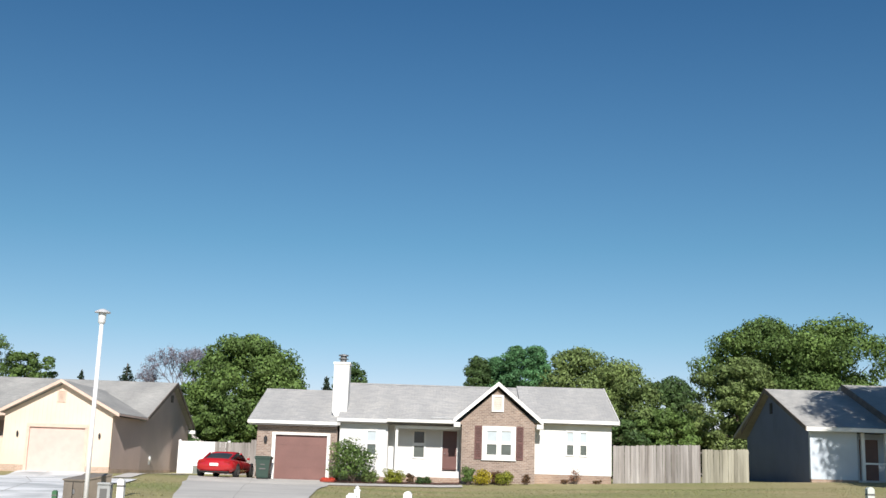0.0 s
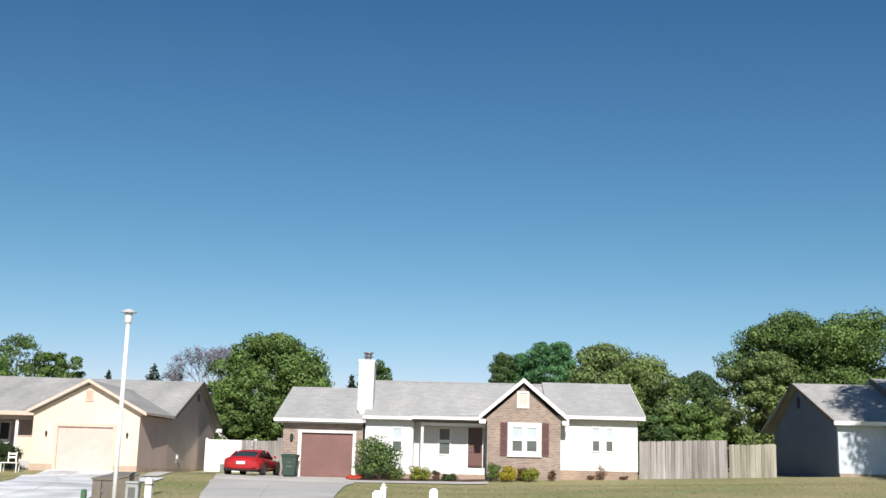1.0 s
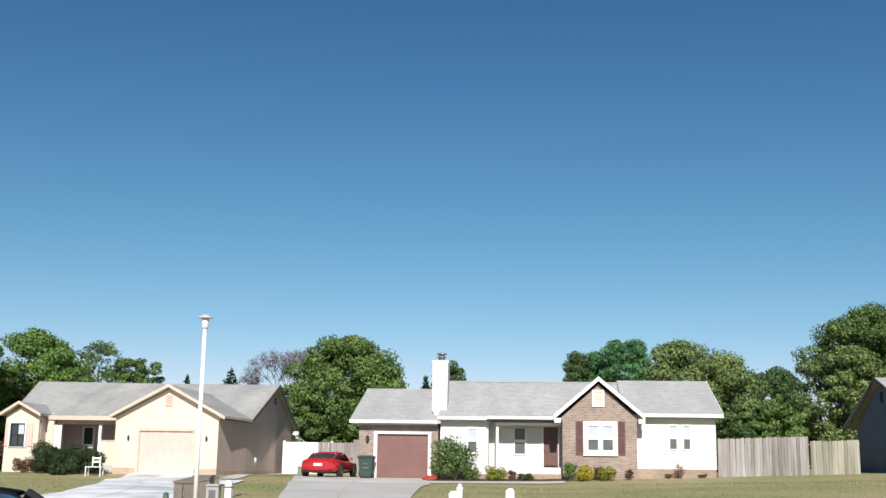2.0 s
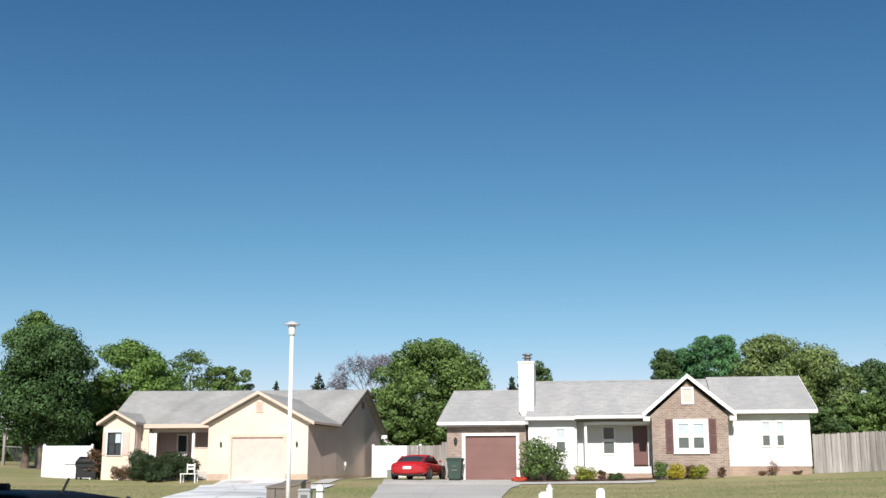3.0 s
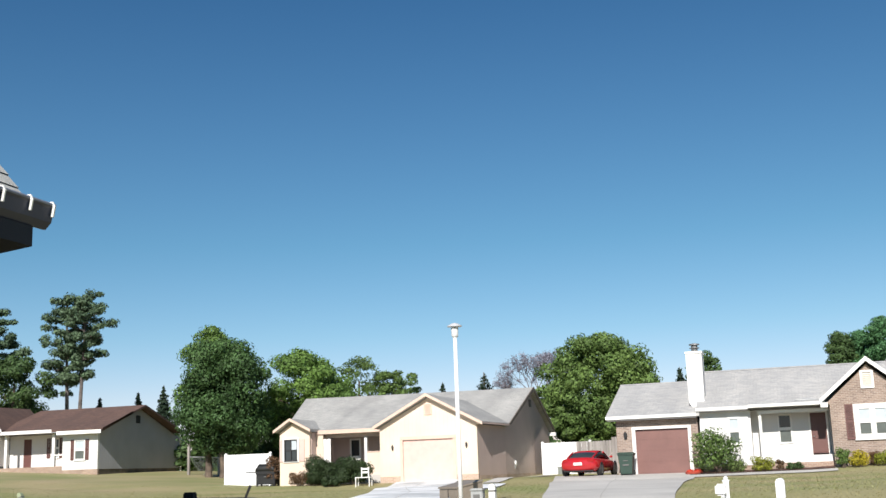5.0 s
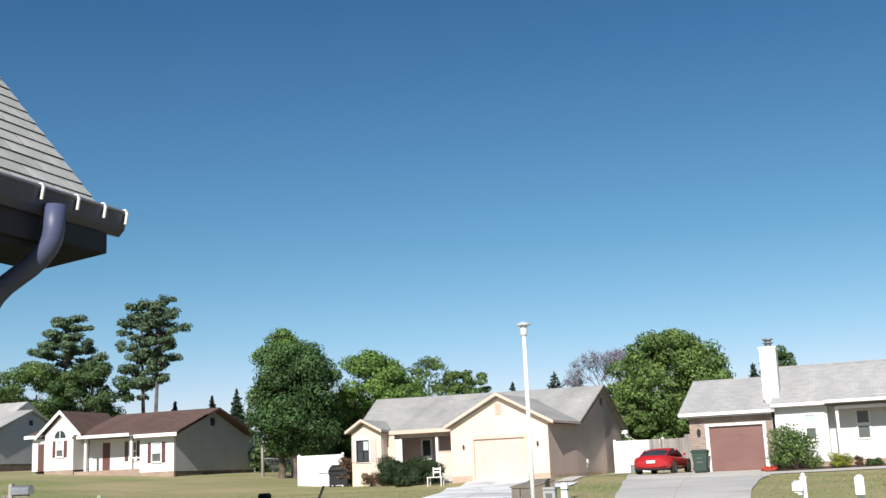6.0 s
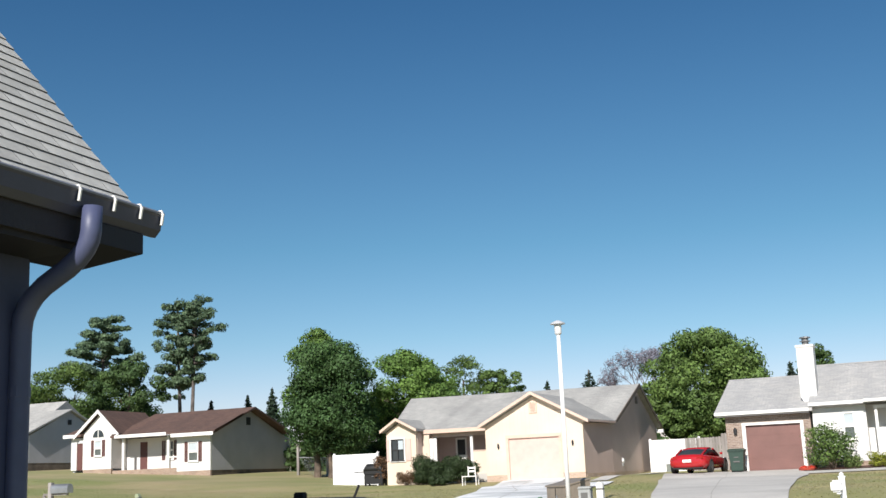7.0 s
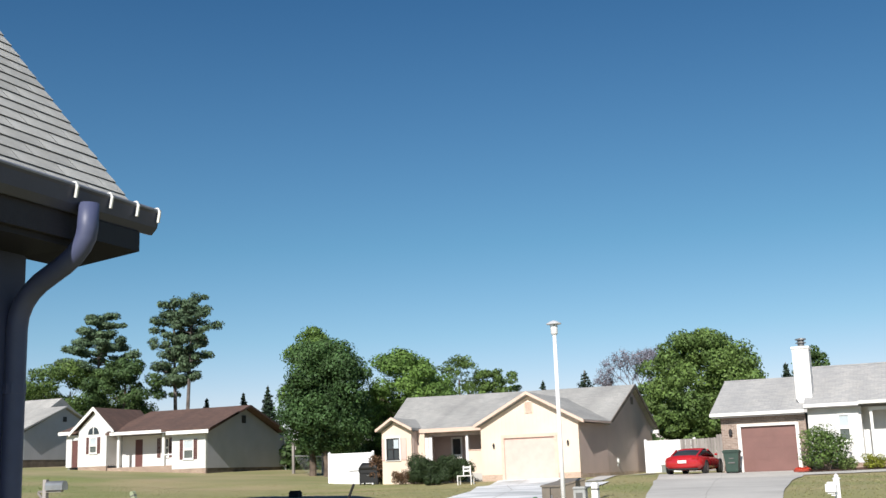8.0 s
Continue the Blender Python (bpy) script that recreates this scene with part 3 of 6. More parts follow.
# ---- the peach house ----
def peach_house():
    h = thing("house", "single-storey peach house with projecting garage and grey roof", "house")
    part("garage_front", wall_y(-20.5, -15.44, 1.45, 3.85, W, W + 0.2, [(-19.33, -16.64, 1.1, 3.28)]), PEACH, h, "peach panel siding wall")
    for xa, xb in ((-20.5, -19.42), (-16.54, -15.42)):
        part("foundation", box(xa, xb, W - 0.03, W + 0.2, 1.0, 1.48), BRICK_PINK, h, "pinkish brick foundation")
    part("garage_gable", prism([(-20.6, 3.85), (-17.9, 5.26), (-15.2, 3.85)], "y", W, W + 0.2), PEACH, h)
    panel_door(h, "garage_door", -19.28, -16.68, 1.16, 3.24, W + 0.06, PEACH_DOOR, 4, 1, "pale peach sectional garage door", 0.004)
    dt = bmesh.new()
    box(-19.42, -19.28, W - 0.04, W + 0.1, 1.16, 3.25, dt)
    box(-16.68, -16.54, W - 0.04, W + 0.1, 1.16, 3.25, dt)
    box(-19.42, -16.54, W - 0.05, W + 0.1, 3.24, 3.4, dt)
    part("garage_trim", dt, PEACH_TRIM, h)
    for x in (-19.82, -15.98):
        part("wall_lamp", lathe([(0.02, 0), (0.045, 0.03), (0.055, 0.18), (0.05, 0.2), (0.02, 0.26)], x, W - 0.07, 2.77, 8), DARK, h, "small dark wall lantern")
    vent = part("gable_vent", wall_y(-18.12, -17.72, 4.43, 4.98, W - 0.05, W - 0.004, [(-18.06, -17.78, 4.49, 4.92)]), PEACH_TRIM, h, "peach louvred gable vent")
    for k in range(6):
        part("slat", box(-18.06, -17.78, W - 0.04, W - 0.008, 4.5 + k * 0.07, 4.55 + k * 0.07), PEACH_TRIM, vent)
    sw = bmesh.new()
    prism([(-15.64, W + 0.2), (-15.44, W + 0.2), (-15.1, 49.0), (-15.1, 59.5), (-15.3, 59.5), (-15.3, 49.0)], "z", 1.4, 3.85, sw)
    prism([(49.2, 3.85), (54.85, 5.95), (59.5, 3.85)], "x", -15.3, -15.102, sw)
    part("side_wall", sw, PEACH_SIDE, h, "pinkish-tan panel siding side wall, shade in its colour")
    part("foundation", prism([(-15.64, W + 0.2), (-15.41, W + 0.2), (-15.07, 49.0), (-15.07, 59.5), (-15.3, 59.5), (-15.3, 49.0)], "z", 0.9, 1.4), BRICK_PINK, h)
    part("side_vent", box(-15.1, -15.05, 54.65, 55.05, 5.1, 5.5), WOOD_DARK, h)
    # roofs
    fold = [(-20.7, 3.98), (-17.9, 5.45), (-15.08, 3.98), (-15.08, 3.92), (-17.9, 5.31), (-20.7, 3.84)]
    part("gable_roof", loft([[(x, W - 0.35, z) for x, z in fold], [(x, y, z) for (x, y), (_, z) in zip(((-20.7, 46.1), (-17.9, 53.0), (-14.82, 48.9), (-14.82, 48.9), (-17.9, 53.0), (-20.7, 46.1)), fold)]]), ROOF_PEACH, h)
    rake(h, -20.74, -15.04, 3.95, -17.9, 5.47, W - 0.4, W - 0.352, PEACH_TRIM, 0.15)
    part("eave_board", prism([(-15.1, W - 0.345), (-15.05, W - 0.345), (-14.79, 48.95), (-14.84, 48.95)], "z", 3.86, 3.95), PEACH_SIDE, h)
    rings = []
    for xe, xr, ye, yr, yb, zr in ((-26.3, -27.4, W + 0.9, 51.3, 57.0, 6.02), (-20.8, -20.8, W + 0.9, 53.16, 58.4, 6.1), (-14.84, -14.84, 48.85, 54.85, 59.8, 6.2)):
        rings.append([(xe, ye, 3.94), (xr, yr, zr), (xr, yb, 3.96), (xr, yb, 3.82), (xr, yr, zr - 0.14), (xe, ye, 3.8)])
    part("roof", loft(rings), ROOF_PEACH, h)
    part("roof_edge", prism([(48.85, 3.94), (54.85, 6.23), (59.9, 3.96), (59.9, 3.74), (54.85, 6.0), (49.25, 3.92)], "x", -14.84, -14.8), WOOD_DARK, h)
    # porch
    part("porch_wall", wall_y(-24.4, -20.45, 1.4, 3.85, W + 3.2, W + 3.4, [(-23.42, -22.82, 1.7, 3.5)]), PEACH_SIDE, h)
    part("front_door", box(-23.36, -22.88, W + 3.22, W + 3.27, 1.75, 3.45), GLASS, h, "dark glazed front door")
    part("door_frame", wall_y(-23.44, -22.8, 1.7, 3.54, W + 3.15, W + 3.196, [(-23.35, -22.89, 1.75, 3.45)]), TRIM, h, "pale door frame")
    part("porch_floor", box(-24.39, -20.45, W + 0.95, W + 3.2, 1.1, 1.62), CONCRETE, h)
    part("porch_fascia", box(-24.5, -20.7, W + 0.86, W + 0.9, 3.75, 3.95), PEACH_TRIM, h)
    part("porch_beam", box(-24.0, -20.5, W + 1.25, W + 1.4, 3.55, 3.78), PEACH_TRIM, h)
    part("porch_ceiling", box(-24.4, -20.5, W + 0.9, W + 3.2, 3.78, 3.82), SHADE_TRIM, h)
    part("porch_post", box(-21.84, -21.7, W + 1.26, W + 1.4, 1.62, 3.56), TRIM, h, "pale porch post")
    part("porch_wing_wall", box(-24.39, -24.01, W + 0.95, W + 1.1, 1.2, 3.74), PEACH, h, "short peach wall beside the bay")
    for xa, xb in ((-24.0, -23.81), (-23.79, -23.6)):
        part("porch_screen", box(xa, xb, W + 0.97, W + 1.01, 1.64, 3.5, None, 0.01), TRIM, h, "white porch panel")
    part("porch_half_wall", box(-21.695, -20.52, W + 1.28, W + 1.38, 1.62, 2.74), PEACH, h, "low peach wall of the porch")
    part("half_wall_cap", box(-21.695, -20.5, W + 1.25, W + 1.41, 2.744, 2.8, None, 0.01), PEACH_TRIM, h)
    # bay with its own little gable
    part("bay_wall", wall_y(-26.1, -24.42, 1.2, 3.85, W + 0.2, W + 0.4, [(-25.83, -25.09, 2.45, 3.53)]), PEACH, h)
    part("bay_gable", prism([(-26.15, 3.85), (-25.37, 4.36), (-24.36, 3.85)], "y", W + 0.2, W + 0.4), PEACH, h)
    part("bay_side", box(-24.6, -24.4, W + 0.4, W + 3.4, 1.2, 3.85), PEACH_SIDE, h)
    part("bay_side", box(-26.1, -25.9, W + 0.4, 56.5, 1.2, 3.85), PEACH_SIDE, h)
    cross_roof(h, -26.26, -24.26, 4.02, -25.37, 4.58, W - 0.15, 49.0, ROOF_PEACH)
    rake(h, -26.3, -24.22, 4.0, -25.37, 4.6, W - 0.2, W - 0.152, PEACH_TRIM, 0.14)
    window(h, -25.83, -25.09, 2.45, 3.53, W + 0.2, 2, frame_mat=DARK, wide=0.045, blind=1.0, rail=0.02)
    part("window_trim", wall_y(-25.9, -25.01, 2.37, 3.61, W + 0.13, W + 0.196, [(-25.832, -25.088, 2.41, 3.532)]), TRIM, h, "pale window surround")
    part("shutter", box(-24.98, -24.7, W + 0.15, W + 0.196, 2.42, 3.53), PEACH_DOOR, h, "peach shutter")
    part("shutter", box(-26.09, -25.91, W + 0.15, W + 0.196, 2.42, 3.53), PEACH_DOOR, h, "peach shutter")
    part("back_wall", box(-26.1, -15.3, 59.3, 59.5, 1.2, 3.85), PEACH_SIDE, h)
    part("flood_lamp", box(-15.08, -14.65, 59.3, 59.55, 3.55, 3.75), TRIM, h, "white flood lamp on the corner")
    return h


peach_house()


# ---- the white house with a brown roof ----
def white_house():
    h = thing("house", "single-storey white house with brown shingle roof and shade-grey side", "house")
    y, yr, yb, b = 56.9, 61.6, 67.2, 2.62
    part("front_wall", wall_y(-47.9, -45.14, b, 4.95, y, y + 0.2, [(-46.95, -46.1, 3.25, 4.6)]), WHITE, h, "white siding wall")
    window(h, -46.95, -46.1, 3.25, 4.6, y, 1, wide=0.08, shutter=0.26)
    part("foundation", box(-47.9, -45.14, y + 0.01, y + 0.2, 1.6, b), BRICK_PALE, h)
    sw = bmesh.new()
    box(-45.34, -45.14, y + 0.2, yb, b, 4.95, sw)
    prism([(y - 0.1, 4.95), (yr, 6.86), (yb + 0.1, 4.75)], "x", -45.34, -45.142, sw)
    part("side_wall", sw, SHADED_GREY_SIDE, h, "panel siding side wall greyed for its shade")
    part("foundation", box(-45.34, -45.17, y + 0.2, yb, 1.6, b), WOOD_DARK, h, "dark foundation")
    part("side_vent", box(-45.14, -45.1, yr - 0.25, yr + 0.25, 5.75, 6.3), DARK, h)
    part("porch_wall", wall_y(-53.4, -47.9, b, 5.1, y + 1.6, y + 1.8, [(-52.25, -51.6, 2.9, 4.85), (-50.0, -49.3, 3.5, 4.85)]), WHITE, h)
    part("front_door", box(-52.25, -51.6, y + 1.62, y + 1.67, 2.9, 4.85), SHUTTER_RED, h, "dark red front door")
    window(h, -50.0, -49.3, 3.5, 4.85, y + 1.6, 1, wide=0.08, shutter=0.3, blind=None)
    part("porch_floor", box(-53.4, -47.9, y, y + 1.6, 1.6, 2.9), BRICK_PALE, h, "brick porch floor")
    for x in (-52.6, -48.75):
        part("porch_post", box(x, x + 0.2, y + 0.02, y + 0.2, 2.88, 5.15), TRIM, h, "white porch post")
    part("porch_ceiling", box(-53.3, -47.9, y - 0.1, y + 1.6, 5.1, 5.14), SHADE_TRIM, h)
    part("rail", box(-48.6, -47.9, y + 0.05, y + 0.1, 3.6, 3.68), TRIM, h)
    part("gable_wall", wall_y(-55.95, -53.45, 3.05, 5.45, y - 0.08, y + 0.12, [(-54.95, -54.25, 3.95, 5.1)]), WHITE, h, "white gable wall")
    part("gable_peak", prism([(-56.1, 5.45), (-54.42, 7.0), (-52.9, 5.45)], "y", y - 0.08, y + 0.12), WHITE, h)
    part("gable_side", box(-53.65, -53.45, y + 0.12, y + 1.6, 3.05, 5.45), WHITE, h)
    part("foundation", box(-55.95, -53.45, y - 0.07, y + 0.12, 1.8, 3.05), BRICK_PALE, h)
    window(h, -54.95, -54.25, 3.95, 5.1, y - 0.08, 1, wide=0.08, shutter=0.24)
    arch = [(-54.6 + 0.48 * math.cos(t), 5.3 + 0.52 * math.sin(t)) for t in (math.pi * k / 12 for k in range(13))]
    aw = part("arched_window", prism(arch, "y", y - 0.11, y - 0.084), GLASS, h, "dark half-round window")
    part("mullion", box(-54.63, -54.57, y - 0.125, y - 0.112, 5.3, 5.8), TRIM, aw)
    cross_roof(h, -56.5, -52.6, 5.48, -54.42, 7.2, y - 0.4, 61.8, ROOF_BROWN)
    rake(h, -56.55, -52.55, 5.46, -54.42, 7.24, y - 0.45, y - 0.402, TRIM, 0.26)
    part("entry_wall", wall_y(-57.1, -55.95, 3.05, 5.3, y, y + 0.2, [(-56.6, -56.05, 3.05, 4.95)]), WHITE, h)
    part("entry_door", box(-56.6, -56.05, y + 0.06, y + 0.1, 3.05, 4.95), SHUTTER_RED, h, "dark red side door")
    part("entry_roof", prism([(y - 0.4, 5.55), (yr, 7.1), (yr, 6.95), (y - 0.4, 5.4)], "x", -57.5, -55.9), ROOF_BROWN, h)
    part("fascia", box(-57.5, -56.5, y - 0.44, y - 0.41, 5.33, 5.57), TRIM, h)
    slope_roof(h, -53.3, -44.5, y - 0.42, 5.3, yr, 7.02, ROOF_BROWN)
    part("fascia", box(-52.9, -48.5, y - 0.45, y - 0.424, 5.12, 5.34), TRIM, h, "white fascia board")
    part("fascia", box(-47.95, -44.5, y - 0.65, y - 0.62, 4.94, 5.18), TRIM, h, "white fascia board")
    part("step_roof", prism([(y - 0.6, 5.16), (60.0, 6.55), (60.0, 6.35), (y - 0.6, 5.0)], "x", -47.95, -44.5), ROOF_BROWN, h)
    part("back_wall", box(-57.1, -45.2, yb - 0.1, yb + 0.1, 1.9, 5.0), WHITE, h)
    part("flood_lamp", box(-45.1, -44.5, yb - 0.1, yb + 0.15, 4.55, 4.85), TRIM, h, "white flood lamp on the corner")
    part("downspout", tube([(-45.05, yb, 4.6), (-45.05, yb, 2.2)], 0.08, 8), TRIM, h, "white downspout")
    part("left_wall", box(-57.1, -56.9, y + 0.2, yb - 0.1, 1.9, 5.0), WHITE, h)
    return h


white_house()


# ---- the far white house ----
def far_house():
    h = thing("house", "white house with pale grey roof beyond the brown-roofed one", "house")
    y = 46.0
    part("front_wall", wall_y(-64, -55.1, 2.7, 4.75, y, y + 0.2, [(-57.0, -56.0, 2.7, 4.4)]), WHITE, h)
    part("teal_door", box(-57.0, -56.0, y + 0.05, y + 0.1, 2.7, 4.4), mat("teal_paint", (0.05, 0.28, 0.27), 0.5), h, "teal door")
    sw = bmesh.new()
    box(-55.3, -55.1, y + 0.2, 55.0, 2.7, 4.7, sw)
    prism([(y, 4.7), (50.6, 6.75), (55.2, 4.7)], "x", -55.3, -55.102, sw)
    part("side_wall", sw, SHADED_GREY_SIDE, h, "panel siding side wall greyed for its shade")
    part("side_vent", box(-55.1, -55.06, 50.4, 50.8, 5.7, 6.1), DARK, h)
    part("foundation", box(-64, -55.12, y + 0.01, 55.0, 1.6, 2.7), WOOD_DARK, h)
    slope_roof(h, -64.5, -54.85, y - 0.42, 4.9, 50.6, 6.95, ROOF_PEACH)
    part("fascia", box(-64.5, -54.85, y - 0.45, y - 0.424, 4.7, 4.9), TRIM, h)
    part("upper_roof", prism([(51.0, 6.4), (53.5, 7.9), (56, 6.4)], "x", -66, -58.0), ROOF_PEACH, h)
    part("back_wall", box(-64, -55.2, 55.0, 55.2, 1.6, 4.8), WHITE, h)
    h.matrix_basis = Matrix.Translation((-8.45, 13.4, 1.15))
    return h


far_house()


# ---- the slate-blue house ----
def blue_house():
    h = thing("house", "slate-blue sided house with grey roof and pale front", "house")
    sw = bmesh.new()
    box(17.2, 17.4, W + 0.2, 55.75, 1.5, 4.25, sw)
    prism([(W + 0.2, 4.25), (51.2, 6.4), (55.75, 4.25)], "x", 17.2, 17.4, sw)
    part("side_wall", sw, BLUE_SIDE, h, "slate-blue panel siding side wall, darkened as the unlit side")
    part("side_vent", box(17.16, 17.2, 50.9, 51.3, 5.3, 5.85), DARK, h)
    # pale front greyed and blued in colour to deepen the tree's shade on it
    pale = mat("pale_siding_shade_toned", (0.54, 0.6, 0.66), 0.6, 0, 0.05, 0.8, 30, 0.05)
    part("front_wall", wall_y(17.2, 19.4, 1.98, 4.22, W, W + 0.2), pale, h, "pale blue siding wall toned down for dappled shade")
    part("porch_wall", wall_y(19.4, 30, 1.8, 4.22, W + 1.4, W + 1.6, [(20.0, 20.9, 2.0, 3.92), (22.0, 23.2, 2.6, 3.9)]), pale, h)
    part("front_door", box(20.0, 20.9, W + 1.42, W + 1.47, 2.0, 3.92), DOOR_DARK, h, "dark front door")
    window(h, 22.0, 23.2, 2.6, 3.9, W + 1.4, 2, blind=None)
    part("porch_return", box(19.2, 19.4, W + 0.2, W + 1.6, 1.98, 4.22), pale, h)
    part("porch_floor", box(19.4, 30, W, W + 1.4, 1.3, 1.98), CONCRETE, h)
    part("foundation", box(17.22, 19.4, W + 0.01, W + 0.2, 1.3, 1.98), BRICK_PALE, h)
    for x in (19.6, 20.7):
        part("porch_post", box(x, x + 0.16, W, W + 0.16, 1.98, 4.17), TRIM, h, "white porch post")
    part("porch_rail", box(19.7, 24.0, W + 0.05, W + 0.1, 2.72, 2.8), TRIM, h)
    part("porch_ceiling", box(19.2, 30, W - 0.2, W + 1.5, 4.18, 4.22), SHADE_TRIM, h)
    slope_roof(h, 16.9, 21.0, W - 0.42, 4.36, 51.2, 6.6, ROOF_PEACH)
    slope_roof(h, 21.0, 31, W - 0.8, 4.56, 51.3, 6.95, ROOF_PEACH, 0.3)
    part("roof_edge", prism([(W - 0.5, 4.37), (51.2, 6.63), (55.9, 4.62), (55.9, 4.42), (51.2, 6.42), (W - 0.5, 4.17)], "x", 16.86, 16.9), WOOD_DARK, h)
    part("roof_step", prism([(W - 0.85, 4.58), (51.3, 6.99), (51.3, 6.55), (W - 0.85, 4.16)], "x", 20.96, 21.0), WOOD_DARK, h)
    part("fascia", box(16.9, 21.0, W - 0.45, W - 0.424, 4.17, 4.36), TRIM, h, "white fascia board")
    part("fascia", box(21.0, 31, W - 0.85, W - 0.8, 4.26, 4.48), TRIM, h, "white fascia board")
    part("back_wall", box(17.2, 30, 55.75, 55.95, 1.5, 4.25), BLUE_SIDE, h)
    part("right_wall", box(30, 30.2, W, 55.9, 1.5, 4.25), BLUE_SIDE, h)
    return h


blue_house()

# ---- paving ----
strip("driveway", [(8.54, -4.47, -1.68), (17.77, -6.08, -3.03), (23.1, -7.22, -3.55), (30.8, -8.79, -4.19), (38.61, -10.53, -4.62), (45.07, -11.65, -5.2)], CONCRETE, "wide grey concrete driveway up to the maroon garage", "driveway")
strip("driveway", [(8.54, -13.34, -7.96), (20.14, -12.2, -8.9), (29.61, -15.06, -11.54), (39.08, -18.49, -15.35), (45.07, -19.55, -16.3)], CONCRETE_PALE, "bright bleached concrete driveway up to the peach garage", "driveway")
JOINT = mat("dark_joint_gap", (0.46, 0.445, 0.41), 0.95)


def joints(drive, sides, ys, along):
    """Narrow dark gaps between the slabs, across and along."""
    yy, left, right = (np.array(v) for v in zip(*sides))

    def on(y, t):
        x = float(np.interp(y, yy, left)) * (1 - t) + float(np.interp(y, yy, right)) * t
        return Vector((x, y, ground_z(x, y) + 0.034))

    def line(points, wide):
        bm = bmesh.new()
        rows = [[bm.verts.new(p + Vector(wide) * k) for k in (-1, 1)] for p in points]
        for lo, hi in zip(rows, rows[1:]):
            bm.faces.new((lo[0], lo[1], hi[1], hi[0]))
        part("slab_joint", bm, JOINT, drive)

    for y in ys:
        line([on(y, k / 8) for k in range(9)], (0, 0.02, 0))
    for t in along:
        line([on(y, t) for y in np.arange(sides[0][0] + 0.5, sides[-1][0] - 0.2, 0.5)], (0.013, 0, 0))


for drive, sides in zip([o for o in scene.objects if o.name.startswith("driveway")], PAVED[:2]):
    joints(drive, sides, (20, 25, 30, 35, 39.5, 43.3), (0.45,))
strip("front_path", [(42.16, -5.44, 0.97), (43.22, -5.45, 0.97)], CONCRETE, "narrow concrete path along the flower bed", "path", 0.035)
strip("side_path", [(41.9, -14.4, -13.6), (46.0, -14.3, -13.5), (53.0, -14.0, -13.2)], CONCRETE, "narrow concrete path along the peach side wall", "path", 0.04)
strip("front_path", [(31.0, -12.6, -10.9), (39.8, -14.7, -12.7)], CONCRETE_PALE, "pale concrete pad beside the driveway", "path", 0.04)
strip("flower_bed", [(43.28, -5.24, 0.87), (44.88, -5.25, 0.87)], MULCH, "reddish mulch bed below the porch", "flower bed", 0.05)


# ---- fences ----
def board_fence(x0, x1, y, z0, z1, wide, material, label, wobble=0.022):
    rnd = random.Random(round(x0 * 10))
    f = thing("fence", label, "fence")
    n = int((x1 - x0) / wide)
    shapes = []
    for k in range(6):
        t = z1 - z0 + rnd.uniform(-wobble, wobble)
        me = bpy.data.meshes.new("fence_board")
        bm = prism([(0, 0), (wide * 0.94, 0), (wide * 0.94, t - 0.03), (wide * 0.8, t), (wide * 0.15, t), (0, t - 0.03)], "y", 0, 0.022)
        bmesh.ops.recalc_face_normals(bm, faces=bm.faces)
        bm.to_mesh(me)
        bm.free()
        me.materials.append(material)
        shapes.append(me)
    for k in range(n):
        o = new("fence_board", shapes[rnd.randrange(6)])
        o.parent = f
        x = x0 + k * wide
        o.location = (x, y + rnd.uniform(-0.012, 0.012), ground_z(x, y) - 0.02 + (z0 - 0))
        o.rotation_euler = (0, radians(rnd.uniform(-0.5, 0.5)), 0)
    for z in (0.4, 1.4):
        part("fence_rail", tube([(x0, y + 0.06, ground_z(x0, y) + z), (x1, y + 0.06, ground_z(x1, y) + z)], 0.045, 4), material, f)
    return f


board_fence(8.2, 12.46, 46.4, 0.0, 1.8, 0.14, WOOD_GREY, "weathered grey wooden privacy fence")
board_fence(12.46, 14.72, 46.4, 0.0, 1.58, 0.14, mat("yellowed_fence_wood", (0.37, 0.35, 0.28), 0.85, 0, 0.25, 3.0, 14, 0.3, 30, col2=(0.2, 0.185, 0.14), rand=0.2, streak=True), "yellowed wooden privacy fence beside the blue house")
board_fence(-12.46, -10.11, 54.47, 0.0, 1.78, 0.15, WOOD_GREY, "grey wooden fence behind the red car")
board_fence(-9.89, -8.8, 50.92, 0.0, 1.9, 0.14, WOOD_GREY, "short grey wooden fence beside the garage")

# ---- trees ----
LEAF_A = leaf_mat("mid_green_leaves", (0.138, 0.212, 0.056), (0.07, 0.12, 0.034), 0.25)
LEAF_B = leaf_mat("fresh_green_leaves", (0.145, 0.24, 0.056), (0.075, 0.14, 0.034), 0.28)
LEAF_C = leaf_mat("yellow_green_leaves", (0.185, 0.245, 0.08), (0.1, 0.145, 0.048), 0.25)
LEAF_E = leaf_mat("deep_green_leaves", (0.082, 0.155, 0.05), (0.036, 0.074, 0.026), 0.25)
LEAF_D = leaf_mat("dark_green_leaves", (0.085, 0.14, 0.045), (0.055, 0.1, 0.035))
LEAF_BLUE = leaf_mat("blue_green_leaves", (0.125, 0.28, 0.115), (0.08, 0.19, 0.08), 0.35)
LEAF_FIR = leaf_mat("blackish_fir_needles", (0.03, 0.05, 0.028), (0.018, 0.032, 0.018), 0.1)
LEAF_HEDGE = leaf_mat("dark_hedge_leaves", (0.045, 0.07, 0.028), (0.03, 0.05, 0.02))
LEAF_LIME = leaf_mat("lime_shrub_leaves", (0.27, 0.29, 0.04), (0.17, 0.2, 0.035), 0.3)
